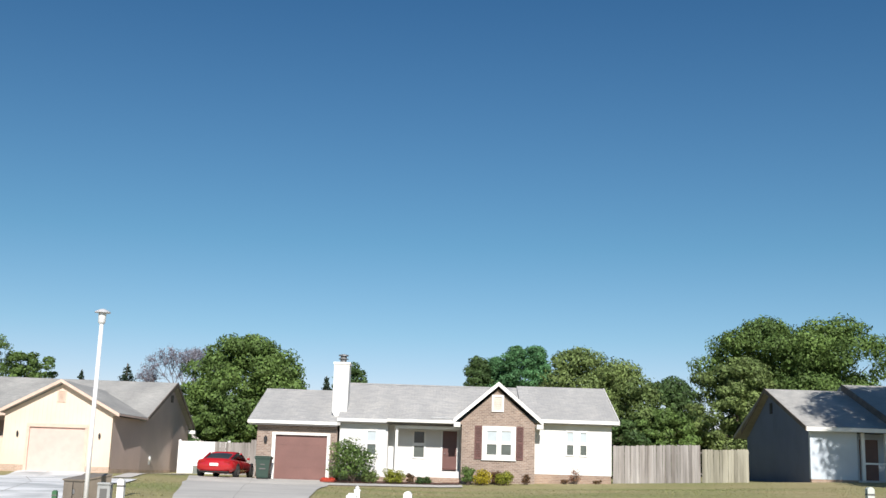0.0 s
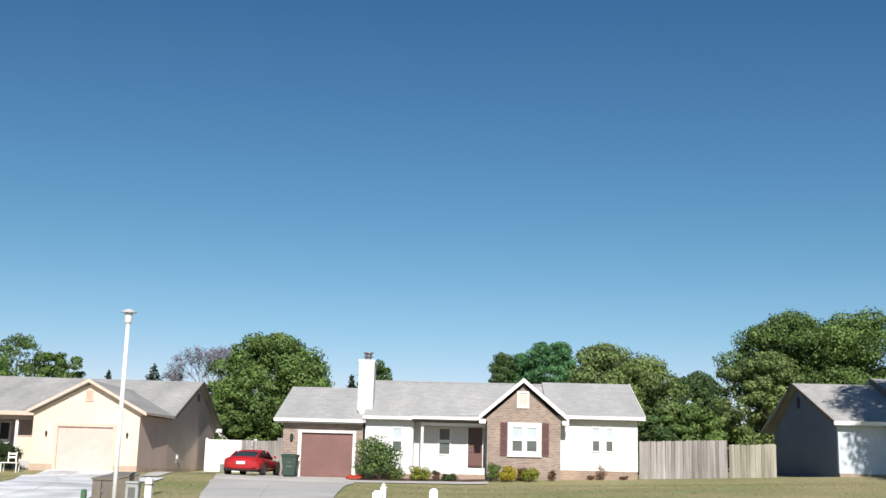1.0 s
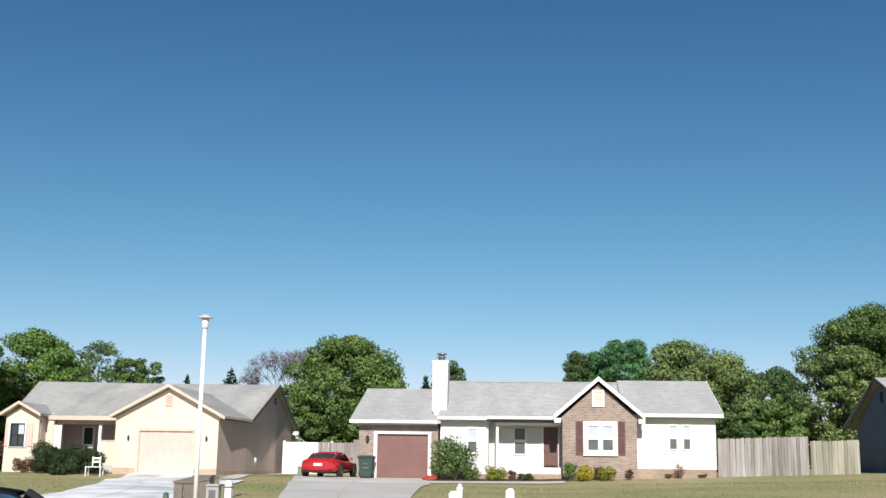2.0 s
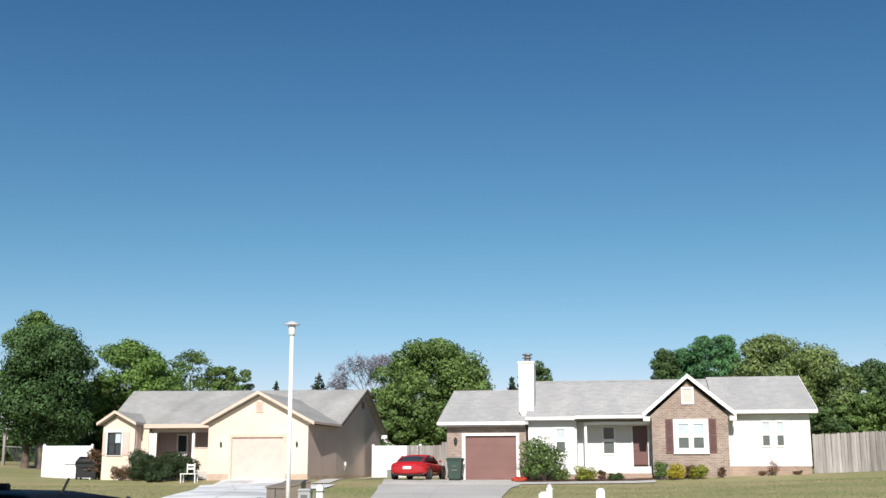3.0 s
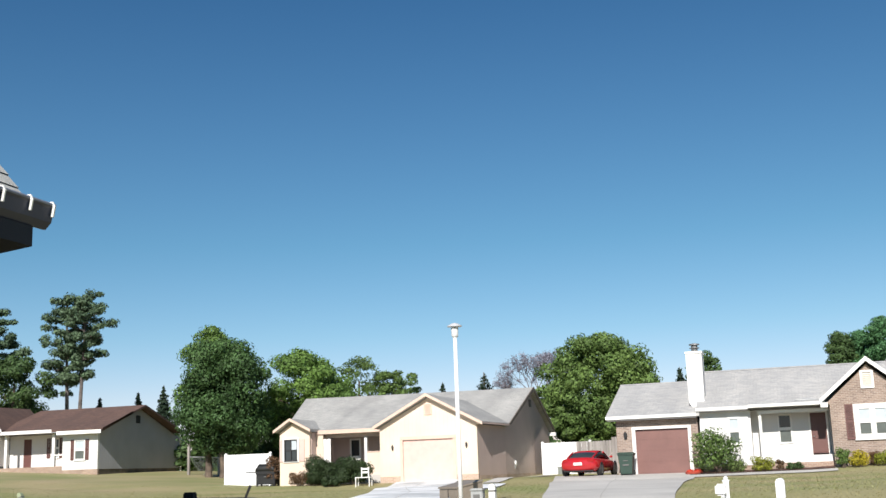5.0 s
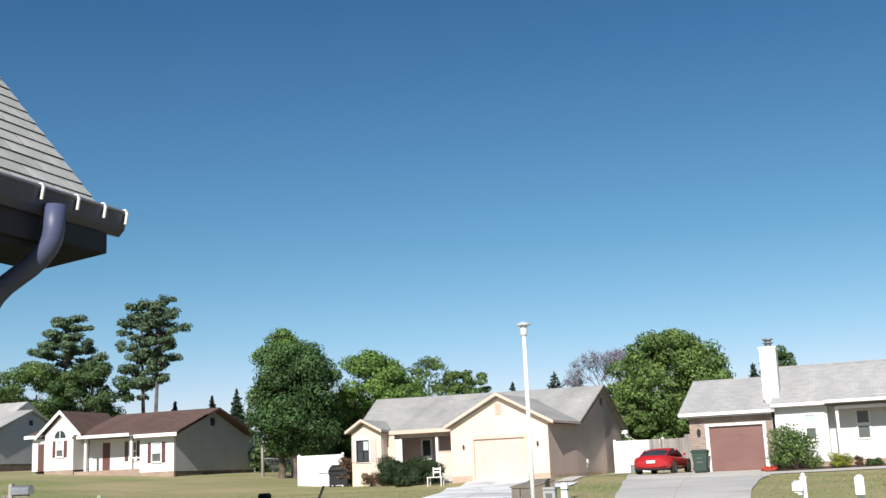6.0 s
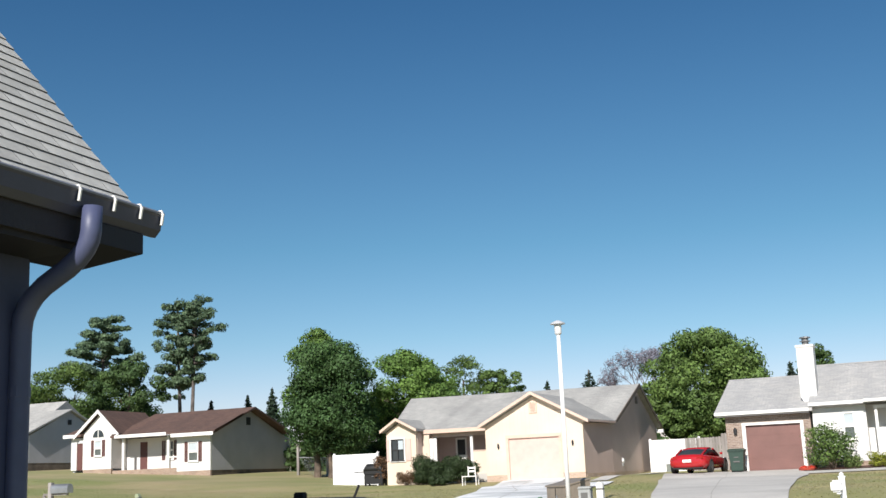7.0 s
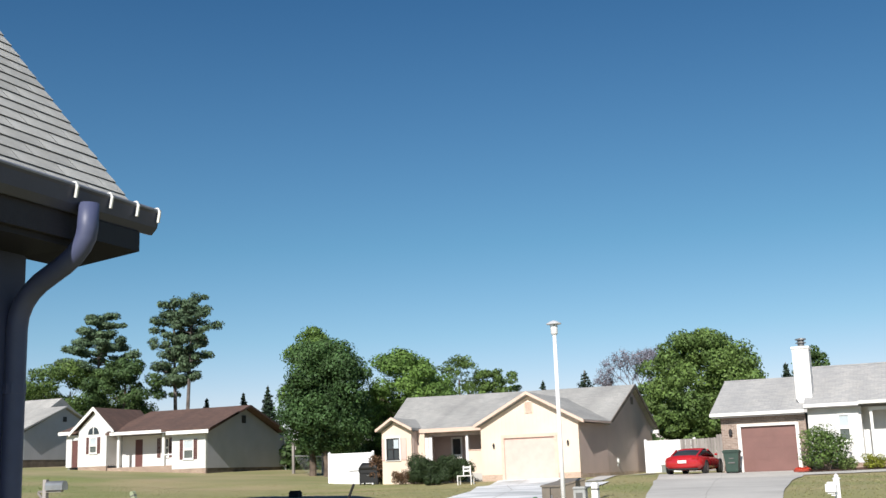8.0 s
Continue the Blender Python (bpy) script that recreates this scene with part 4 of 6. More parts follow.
LEAF_ROSE = leaf_mat("rose_leaves_and_blooms", (0.35, 0.12, 0.1), (0.12, 0.14, 0.05), 0.2)
NEEDLE = leaf_mat("pine_needles", (0.13, 0.195, 0.105), (0.075, 0.12, 0.07), 0.25)
LEAF_RED = leaf_mat("purplish_twigs", (0.27, 0.265, 0.31), (0.17, 0.165, 0.2), 0.1)
LEAF_YEL = leaf_mat("yellow_shrub_leaves", (0.45, 0.36, 0.03), (0.25, 0.24, 0.03))
LEAF_RUST = leaf_mat("reddish_shrub_leaves", (0.16, 0.09, 0.05), (0.1, 0.07, 0.035))


def leaves(name, clumps, count, size, material, parent, seed, flat=0.0, fill=0.72):
    """Many small leaf faces gathered in clumps: rows of (x, y, z, radius, squash)."""
    count, size = int(count * 1.8), size * 0.74
    g = np.random.default_rng(seed)
    c = np.array(clumps, float)
    w = c[:, 3] ** 2
    pick = g.choice(len(c), count, p=w / w.sum())
    d = g.normal(size=(count, 3))
    d /= np.linalg.norm(d, axis=1)[:, None]
    r = (fill + (1 - fill) * g.random(count)) * (1 + 0.12 * g.normal(size=count))
    off = d * (r * c[pick, 3])[:, None]
    off[:, 2] *= c[pick, 4]
    mid = c[pick, :3] + off
    nrm = d * 1.2 + g.normal(size=(count, 3)) * 0.4
    nrm[:, 2] += flat
    nrm /= np.linalg.norm(nrm, axis=1)[:, None]
    t = np.cross(nrm, g.normal(size=(count, 3)))
    t /= np.linalg.norm(t, axis=1)[:, None] + 1e-9
    b = np.cross(nrm, t)
    s = (size * (0.6 + 0.8 * g.random(count)))[:, None]
    v = np.stack([mid - t * s, mid - b * s * 0.5 + t * s * 0.1, mid + t * s, mid + b * s * 0.5 + t * s * 0.1], 1).reshape(-1, 3)
    me = bpy.data.meshes.new(name)
    me.vertices.add(4 * count)
    me.vertices.foreach_set("co", v.ravel())
    me.loops.add(4 * count)
    me.loops.foreach_set("vertex_index", np.arange(4 * count, dtype=np.int32))
    me.polygons.add(count)
    me.polygons.foreach_set("loop_start", np.arange(0, 4 * count, 4, dtype=np.int32))
    me.update(calc_edges=True)
    me.materials.append(material)
    ob = new(name, me)
    ob.parent = parent
    return ob


def limbs(x, y, z0, top, radius, spread, count, seed, lean=0.0, start=0.35):
    """A tapered trunk with limbs that fork upward."""
    rnd = random.Random(seed)
    bm = bmesh.new()
    n = 7
    line = [(x + lean * (k / n) + rnd.uniform(-1, 1) * 0.04 * top * (k > 0) * 0.3, y + rnd.uniform(-1, 1) * 0.03, z0 - 0.15 + (top + 0.15) * k / n) for k in range(n + 1)]
    tube(line, radius, 9, bm, radius * 0.25)
    ends = []
    for i in range(count):
        f = start + (0.92 - start) * i / max(1, count - 1)
        p = Vector(line[0]).lerp(Vector(line[-1]), f)
        a = i * 2.4 + rnd.uniform(-0.4, 0.4)
        ln = spread * (1.1 - 0.6 * f) * rnd.uniform(0.75, 1.1)
        q1 = p + Vector((math.cos(a) * ln * 0.5, math.sin(a) * ln * 0.5, ln * 0.3))
        q2 = p + Vector((math.cos(a) * ln, math.sin(a) * ln, ln * rnd.uniform(0.35, 0.8)))
        tube([p, q1, q2], radius * 0.35 * (1.2 - f), 6, bm, radius * 0.08)
        ends.append(q2)
        for s in (-0.6, 0.6):
            q3 = q1 + Vector((math.cos(a + s) * ln * 0.5, math.sin(a + s) * ln * 0.5, ln * 0.35))
            tube([q1, q3], radius * 0.16 * (1.2 - f), 5, bm, radius * 0.05)
            ends.append(q3)
    return bm, ends


def tree(x, y, wide, zbot, ztop, material, label, seed, count=9000, leaf=0.17, egg=1.0, clumps=34, gap=0.0, bark=None, deep=None, name="tree", group=""):
    """A broadleaf tree: trunk, limbs, and a crown of clumps with an uneven outline."""
    rnd = random.Random(seed)
    g = ground_z(x, y)
    t = thing(name, label, "tree", group)
    bm, ends = limbs(x, y, g, ztop - g - (ztop - zbot) * 0.35, 0.022 * (ztop - g) + 0.03, wide * 0.4, 7, seed)
    part("trunk", bm, bark or BARK, t)
    zc, hz, hw = (zbot + ztop) / 2, (ztop - zbot) / 2, wide / 2
    hd = (deep or wide) / 2
    rows = []
    clumps = int(clumps * 1.7)
    for i in range(clumps):
        u = -1 + 2 * ((i * 0.618034 + 0.31) % 1.0)
        a = rnd.uniform(0, 2 * math.pi)
        rr = math.sqrt(max(0, 1 - abs(u) ** (2.2 * egg)))
        k = rnd.uniform(0.6, 1.0) if i > clumps * 0.25 else rnd.uniform(0.1, 0.5)
        cr = min(hw, hz) * (rnd.uniform(0.26, 0.52) if hz > 1.3 * hw else rnd.uniform(0.18, 0.34)) * (1 - gap)
        rows.append((x + math.cos(a) * rr * hw * k, y + math.sin(a) * rr * hd * k, zc + u * (hz - cr * 0.6), cr, rnd.uniform(0.5, 0.8)))
    leaves("crown", rows, count, leaf, material, t, seed)
    return t


def pine(x, y, wide, zbot, ztop, label, seed, count=6000, twin=False):
    """A tall pine: slim bare trunk, and tufts of needles on short limbs, gathered into an uneven crown."""
    rnd = random.Random(seed)
    g = ground_z(x, y)
    t = thing("pine_tree", label, "tree", "tall pines")
    rows = []
    for k, (dx, top, low) in enumerate(((-0.12 * wide, ztop, zbot), (0.15 * wide, ztop + 0.1, zbot + 1.5)) if twin else ((0, ztop, zbot),)):
        bm = bmesh.new()
        line = [(x + dx * (0.5 + 0.6 * i / 6), y, g - 0.2 + (top - g - 0.6) * i / 6) for i in range(7)]
        tube(line, 0.24, 9, bm, 0.08)
        tiers = 9
        for i in range(tiers):
            f = (i + 0.4) / tiers
            z = low + (top - low - 0.7) * f
            reach = wide * 0.5 * (0.45 + 0.5 * math.sin(math.pi * f ** 1.2) if twin else 1.0 - 0.6 * f + 0.12 * (i % 2))
            sx = x + dx * (0.5 + 0.6 * (z - g) / (top - g))
            for j in range(5):
                a = i * 1.1 + j * 1.257 + k + rnd.uniform(-0.3, 0.3)
                ln = reach * rnd.uniform(0.6, 1.0) * (0.72 if twin else 1.0)
                zz = z + rnd.uniform(-0.9, 0.9)
                way = Vector((math.cos(a), math.sin(a), 0.16))
                root = Vector((sx, y, zz - 0.3))
                tube([root, root + way * ln * 0.5, root + way * ln], 0.06, 5, bm, 0.02)
                for d in (0.5, 0.78, 1.0):
                    if rnd.random() < 0.78:
                        p = root + way * (ln * d) + Vector((rnd.uniform(-0.3, 0.3), rnd.uniform(-0.3, 0.3), 0.25))
                        rows.append((*p, rnd.uniform(0.045, 0.095) * wide, rnd.uniform(0.6, 0.9) if twin else rnd.uniform(0.45, 0.7)))
        rows.append((line[-1][0], y, top - 0.7, 0.1 * wide, 0.7))
        part("trunk", bm, BARK_PINE, t)
    leaves("crown", rows, count, 0.19, NEEDLE, t, seed, flat=0.3, fill=0.45)
    return t


def conifer(x, y, wide, ztop, label, seed):
    g = ground_z(x, y)
    rnd = random.Random(seed)
    t = thing("conifer", label, "tree")
    part("trunk", tube([(x, y, g - 0.1), (x, y, ztop)], 0.2, 7, None, 0.03), BARK, t)
    rows = []
    for k in range(60):
        f = k / 60
        a = k * 2.4
        rr = wide * 0.5 * (1 - f) * rnd.uniform(0.3, 1)
        rows.append((x + math.cos(a) * rr, y + math.sin(a) * rr, g + 1.5 + (ztop - g - 1.6) * f, 0.15 + wide * 0.26 * (1 - f), 0.5))
    leaves("crown", rows, 7000, 0.16, LEAF_FIR, t, seed, fill=0.2)
    return t


def bare_tree(x, y, wide, ztop, seed):
    g = ground_z(x, y)
    rnd = random.Random(seed)
    t = thing("tree", "nearly bare purplish tree with fine twigs", "tree")
    bm = bmesh.new()
    tips = []
    tube([(x, y, g - 0.1), (x + 0.1, y, g + (ztop - g) * 0.6)], 0.24, 8, bm, 0.12)

    def fork(p, d, ln, r, level):
        q = p + d * ln
        tube([p, p.lerp(q, 0.5) + Vector((rnd.uniform(-0.1, 0.1), 0, 0.05)), q], r, 5, bm, r * 0.5)
        tips.append(q)
        if level:
            for _ in range(3):
                nd = (d + Vector((rnd.uniform(-0.9, 0.9), rnd.uniform(-0.6, 0.6), rnd.uniform(-0.2, 0.55)))).normalized()
                fork(q, nd, ln * rnd.uniform(0.6, 0.85), r * 0.55, level - 1)

    base = Vector((x, y, g + (ztop - g) * 0.45))
    for a in (-0.7, -0.35, -0.05, 0.25, 0.6):
        fork(base, Vector((a, rnd.uniform(-0.3, 0.3), 0.9)).normalized(), (ztop - base.z) * 0.38, 0.09, 3)
    part("trunk", bm, mat("purplish_bark", (0.24, 0.205, 0.21), 0.9, 0, 0.2), t)
    rows = [(p.x, p.y, p.z, 0.5, 0.9) for p in tips if p.z > base.z + 1]
    leaves("crown", rows, 7500, 0.075, LEAF_RED, t, seed, fill=0.1)
    return t


def shrub(x, y, wide, tall, material, label, seed, count=1800, leaf=0.07, group="", z=None):
    """A low bush of stems and leaf clumps."""
    rnd = random.Random(seed)
    g = ground_z(x, y) if z is None else z
    tall += 0.1
    s = thing("shrub", label, "shrub", group)
    rows = []
    for k in range(10):
        a = k * 2.4
        rr = wide * 0.36 * math.sqrt((k + 0.5) / 10)
        p = (x + math.cos(a) * rr, y + math.sin(a) * rr * 0.8, g + tall * rnd.uniform(0.35, 0.72))
        part("stem", tube([(x + math.cos(a) * 0.05, y + math.sin(a) * 0.05, g - 0.05), p], 0.025, 5, None, 0.01), BARK, s)
        rows.append((*p, min(wide, tall) * rnd.uniform(0.22, 0.32), 0.9))
        if k % 2:
            rows.append((p[0], p[1], g + tall * 0.25, min(wide, tall) * 0.25, 0.8))
    leaves("foliage", rows, count, leaf, material, s, seed)
    return s


tree(-12.87, 65.12, 7.3, 2.63, 10.33, LEAF_A, "large round dense green tree behind the garage", 11, 26000, 0.15, clumps=60)
tree(-14.54, 63.94, 3.9, 2.02, 7.03, LEAF_A, "lower green tree beside the large round one", 12, 9000, 0.15)
tree(-9.98, 64.53, 4, 2.03, 6.46, LEAF_D, "lower dark green tree behind the garage", 13, 7000, 0.15)
bare_tree(-20.35, 80.51, 6.2, 10.5, 4)
conifer(-23.95, 76.96, 6.4, 9.2, "dark conifer tip above the peach roof", 5)
conifer(-30.4, 86.43, 3.6, 9.4, "dark conifer tip above the peach roof", 6)
tree(-7.26, 80.51, 2.7, 3.56, 10.1, LEAF_D, "dark tree top beside the chimney", 14, 6000, 0.15, clumps=40)
conifer(-9.2, 80.51, 3.4, 8.99, "dark conifer tip beside the chimney", 7)
tree(3.21, 98.27, 2.8, 5.14, 12.78, LEAF_D, "dark slim tree behind the roof", 15, 8500, 0.16, clumps=56)
tree(5, 99.45, 3.2, 5.16, 13, LEAF_BLUE, "fresh blue-green tree behind the roof", 16, 10000, 0.16, clumps=64, egg=0.85)
tree(6.8, 97.09, 3.2, 5.17, 13.81, LEAF_BLUE, "fresh blue-green tree behind the roof", 116, 10000, 0.16, clumps=64, egg=0.85)
tree(8.59, 98.27, 3.3, 5.19, 14.02, LEAF_BLUE, "fresh blue-green tree behind the roof", 117, 10000, 0.16, clumps=64, egg=0.85)
tree(9.01, 66.31, 6.4, 3.15, 10.28, LEAF_C, "yellow-green spring tree behind the gable", 17, 15000, 0.14, clumps=50)
tree(11.22, 65.12, 4.8, 2.56, 9.4, LEAF_C, "yellow-green spring tree behind the fence", 18, 13000, 0.14, clumps=40)
tree(13.2, 63.94, 3.4, 2.37, 6.21, LEAF_A, "green tree behind the fence", 118, 7000, 0.14, clumps=26)
tree(14, 62.76, 4, 1.97, 6.21, LEAF_A, "green tree behind the fence", 19, 7000, 0.14)
tree(10.2, 61.57, 4.5, 1.74, 5.68, LEAF_D, "dark green tree behind the fence", 20, 7000, 0.14)
tree(18.09, 81.7, 5.2, 3.24, 9.88, LEAF_D, "dark tree in the gap behind the fence", 21, 11000, 0.17, clumps=44)
tree(24.2, 71.04, 5.6, 4.29, 12.81, LEAF_E, "tall green tree between the crowns behind the blue house", 121, 12000, 0.15, clumps=44)
tree(18.7, 63.94, 5.8, 2.42, 9.76, LEAF_C, "yellow-green tree behind the blue house", 22, 14000, 0.15, clumps=54, gap=0.12)
tree(22, 68.68, 8.6, 3.87, 12.98, LEAF_A, "tall green tree behind the blue house", 23, 24000, 0.15, clumps=64)
tree(26.18, 66.31, 8.6, 3.3, 12.91, LEAF_A, "tall green tree behind the blue house", 24, 18000, 0.15, clumps=48)
tree(23.33, 62.76, 6, 2.66, 8.7, LEAF_A, "green tree behind the blue house", 25, 11000, 0.15)
tree(33.06, 65.12, 7, 3.36, 12.37, LEAF_B, "tall green tree behind the blue house", 26, 9000, 0.18)
tree(-37.13, 57.43, 3.4, 4.56, 11.7, LEAF_B, "narrow green tree beside the lawn tree", 127, 9000, 0.14, clumps=48, egg=0.8)
tree(-35.8, 56.84, 5.1, 3.01, 10.77, LEAF_E, "tall dense green tree on the lawn", 27, 26000, 0.14, clumps=64, deep=5, egg=1.6)
tree(-33.72, 63.94, 7.4, 3.1, 10.56, LEAF_B, "bright green tree behind the lawn tree", 28, 15000, 0.15, clumps=44, gap=0.12)
tree(-37.4, 68.0, 4.6, 1.6, 7.6, LEAF_D, "low dark green tree in the gap beside the lawn tree", 128, 8000, 0.15, clumps=36)
tree(-30.91, 62.76, 4.8, 2.1, 7.96, LEAF_B, "bright green tree behind the peach house", 29, 9000, 0.15)
tree(-34.43, 76.96, 5.2, 5.25, 11.22, LEAF_A, "thin spring tree with gaps in its crown", 30, 3600, 0.13, gap=0.3, clumps=44)
tree(-31.8, 78.15, 5.4, 5.05, 9.97, LEAF_A, "green tree behind the peach roof", 31, 5000, 0.15, gap=0.2)
pine(-77.04, 84.07, 8.6, 12.71, 19.07, "tall pine with flat tiers of needles", 32, 12500)
pine(-66.86, 84.07, 7.6, 10.76, 19.91, "pair of tall slim pines grown together", 33, 14500, True)
tree(-77.53, 80.51, 13, 5.17, 14.11, LEAF_A, "green tree below the tall pine", 34, 12000, 0.2)
tree(-85.12, 81.7, 9, 5.19, 12.06, LEAF_A, "green tree below the tall pine", 35, 9000, 0.2)
tree(-69.91, 79.33, 7.4, 6.08, 13.82, LEAF_D, "dark green tree between the pines", 36, 10000, 0.19, gap=0.15)
conifer(-65.05, 92.35, 2.6, 10.74, "dark conifer behind the brown roof", 37)
conifer(-58.41, 86.43, 3.4, 10.73, "dark conifer behind the brown roof", 38)
conifer(-68.77, 91.17, 3, 10.34, "dark conifer behind the brown roof", 39)
conifer(-71.14, 93.54, 2, 9.5, "dark conifer behind the brown roof", 40)
# the tree whose shade falls on the blue house
tree(24.2, 30.5, 8.8, 6.4, 19.6, LEAF_A, "leafy yard tree that shades the blue house", 41, 24000, 0.2, clumps=46, gap=0.14)


def far_wood(x0, x1, y, zlo, zhi, seed, material, count):
    g = random.Random(seed)
    rows = [(g.uniform(x0, x1), y + g.uniform(-2, 2), g.uniform(zlo, zhi), g.uniform(1.0, 1.8), 0.8) for _ in range(int((x1 - x0) * 1.7))]
    ob = leaves("far_wood", rows, count, 0.3, material, None, seed)
    return tagged(ob, "dense green undergrowth and wood edge behind the yards", "woods", kind="stuff")


far_wood(-130, -28, 100.639, 1.5, 5.5, 51, LEAF_D, 26000)
far_wood(-58, -27, 69.86, 2, 4.2, 53, LEAF_D, 18000)
far_wood(8, 34, 69.86, 1.4, 4.2, 54, LEAF_D, 16000)
far_wood(-30, 50, 105.374, 1.5, 5.5, 52, LEAF_D, 24000)

shrub(-4.05, 43.7, 2.1, 2.2, LEAF_A, "tall loose green bush below the front window", 61, 1900, 0.085)
shrub(-3.19, 43.58, 0.8, 0.55, LEAF_C, "small yellow-green bush in the bed", 62, 900, 0.05)
shrub(-2.09, 43.58, 1.05, 0.62, LEAF_LIME, "round yellow-green bush in the bed", 63, 1300, 0.05)
shrub(-0.78, 43.7, 0.9, 0.3, LEAF_D, "low dark bush in the bed", 64, 700, 0.05)
shrub(-1.38, 43.76, 0.35, 0.5, LEAF_RUST, "small reddish plant in the bed", 65, 300, 0.05)
shrub(1.23, 43.46, 0.6, 0.95, LEAF_A, "upright green bush beside the steps", 66, 900, 0.05)
shrub(1.87, 43.34, 0.85, 0.68, LEAF_YEL, "bright yellow shrub below the window", 67, 1300, 0.05)
shrub(2.5, 43.58, 0.5, 0.6, LEAF_RUST, "reddish shrub below the window", 68, 600, 0.05)
shrub(2.86, 43.34, 0.85, 0.62, LEAF_LIME, "yellow-green shrub below the window", 69, 1200, 0.05)
shrub(3.87, 43.7, 0.4, 0.45, LEAF_RUST, "small brownish plant beside the brick wall", 70, 300, 0.05)
shrub(6.2, 44.53, 0.55, 0.75, LEAF_ROSE, "sparse rose bush with pink blooms", 71, 160, 0.05)
shrub(5.7, 44.53, 0.45, 0.12, LEAF_RUST, "low brown plant beside the wall", 72, 140, 0.05)
shrub(7.21, 44.53, 0.5, 0.1, LEAF_RUST, "low brown plant beside the wall", 73, 140, 0.05)
shrub(-23.31, 44.29, 1.7, 1.45, LEAF_HEDGE, "clipped dark green bush before the porch", 81, 8000, 0.055, "bushes before the porch")
shrub(-21.7, 44.29, 2.1, 1.4, LEAF_HEDGE, "clipped dark green bush before the porch", 82, 9000, 0.055, "bushes before the porch")
shrub(-22.49, 43.46, 1.3, 0.5, LEAF_HEDGE, "low dark bush before the clipped ones", 83, 3200, 0.055, "bushes before the porch")
shrub(-24.58, 44.17, 1.2, 0.75, LEAF_RUST, "brownish bush below the bay window", 85, 1100, 0.05)
shrub(-26.68, 45.71, 0.9, 1.9, LEAF_RUST, "tall reddish shrub at the house corner", 86, 1200, 0.07)
shrub(-24.12, 44.53, 0.7, 0.7, LEAF_D, "dark bush below the bay window", 87, 700, 0.05)


# ---- cars ----
def ring(s, half, z0, z1, power=3.2, n=20):
    """A rounded upright section at the length s."""
    zc, hz = (z0 + z1) / 2, (z1 - z0) / 2
    out = []
    for k in range(n):
        a = 2 * math.pi * (k + 0.5) / n
        c, d = math.cos(a), math.sin(a)
        out.append((half * math.copysign(abs(c) ** (2 / power), c), s, zc + hz * math.copysign(abs(d) ** (2 / power), d)))
    return out


def car(m, paint, label, body, cabin, length, track, wheel_r, spoiler, antenna, roof_box=False):
    """A car along y, its nose at +y. body: (s, half width, z0, z1); cabin: the glasshouse, likewise."""
    c = thing("car", label, "car")
    b = smooth(part("body", loft([ring(*r) for r in body]), paint, c))
    g = smooth(part("glasshouse", loft([ring(s, w, z0, z1, 2.6) for s, w, z0, z1 in cabin]), GLASS, c, "dark tinted glass"))
    mid = cabin[1:-1]
    top = [ring(s, w * 0.86, z1 - 0.06, z1 + 0.012, 2.4) for s, w, z0, z1 in mid]
    smooth(part("roof", loft(top), paint, c))
    for sx in (-1, 1):
        for f, (s0, s1) in enumerate(((cabin[0][0], cabin[1][0]), (cabin[-1][0], cabin[-2][0]))):
            e = cabin[0] if f == 0 else cabin[-1]
            q = cabin[1] if f == 0 else cabin[-2]
            part("roof_pillar", tube([(sx * e[1] * 0.93, s0, e[3] - 0.02), (sx * q[1] * 0.9, s1, q[3] - 0.03)], 0.045, 6), paint, c)
        for s in (-length / 2 + 0.85, length / 2 - 0.9):
            wx = sx * track
            w = part("wheel", tube([(wx - 0.1 * sx, s, wheel_r), (wx + 0.1 * sx, s, wheel_r)], wheel_r * 0.66, 18), METAL, c, "grey alloy wheel")
            tyre = bmesh.new()
            prof = [(-0.11, 0.7), (-0.11, 0.95), (-0.07, 1.0), (0.07, 1.0), (0.11, 0.95), (0.11, 0.7)]
            rr = [[(wx + px, s + wheel_r * pr * math.cos(t), wheel_r + wheel_r * pr * math.sin(t)) for px, pr in prof] for t in (2 * math.pi * k / 24 for k in range(25))]
            loft(rr, tyre, False)
            part("tyre", tyre, RUBBER, w)
        part("tail_lamp", box(sx * 0.58 - 0.17, sx * 0.58 + 0.17, -length / 2 - 0.01, -length / 2 + 0.12, body[2][3] - 0.24, body[2][3] - 0.1, None, 0.03), LAMP_RED, c, "red tail lamp")
        part("head_lamp", box(sx * 0.6 - 0.16, sx * 0.6 + 0.16, length / 2 - 0.16, length / 2 + 0.0, 0.56, 0.68, None, 0.03), METAL, c)
        part("side_mirror", box(sx * (track + 0.06) - 0.08, sx * (track + 0.06) + 0.08, 0.6, 0.68, 0.82, 0.92, None, 0.03), paint, c)
    part("bumper", box(-track * 0.86, track * 0.86, -length / 2 - 0.03, -length / 2 + 0.15, 0.2, 0.28, None, 0.03), RUBBER, c, "dark rear bumper insert")
    part("licence_plate", box(-0.2, 0.2, -length / 2 - 0.045, -length / 2 - 0.02, 0.5, 0.63, None, 0.008), TRIM, c, "pale blank plate")
    if spoiler:
        sp = box(-0.66, 0.66, -length / 2 + 0.1, -length / 2 + 0.3, body[2][3] + 0.1, body[2][3] + 0.14, None, 0.015)
        for x in (-0.5, 0.5):
            box(x - 0.03, x + 0.03, -length / 2 + 0.14, -length / 2 + 0.24, body[2][3] - 0.06, body[2][3] + 0.11, sp)
        part("spoiler", sp, paint, c)
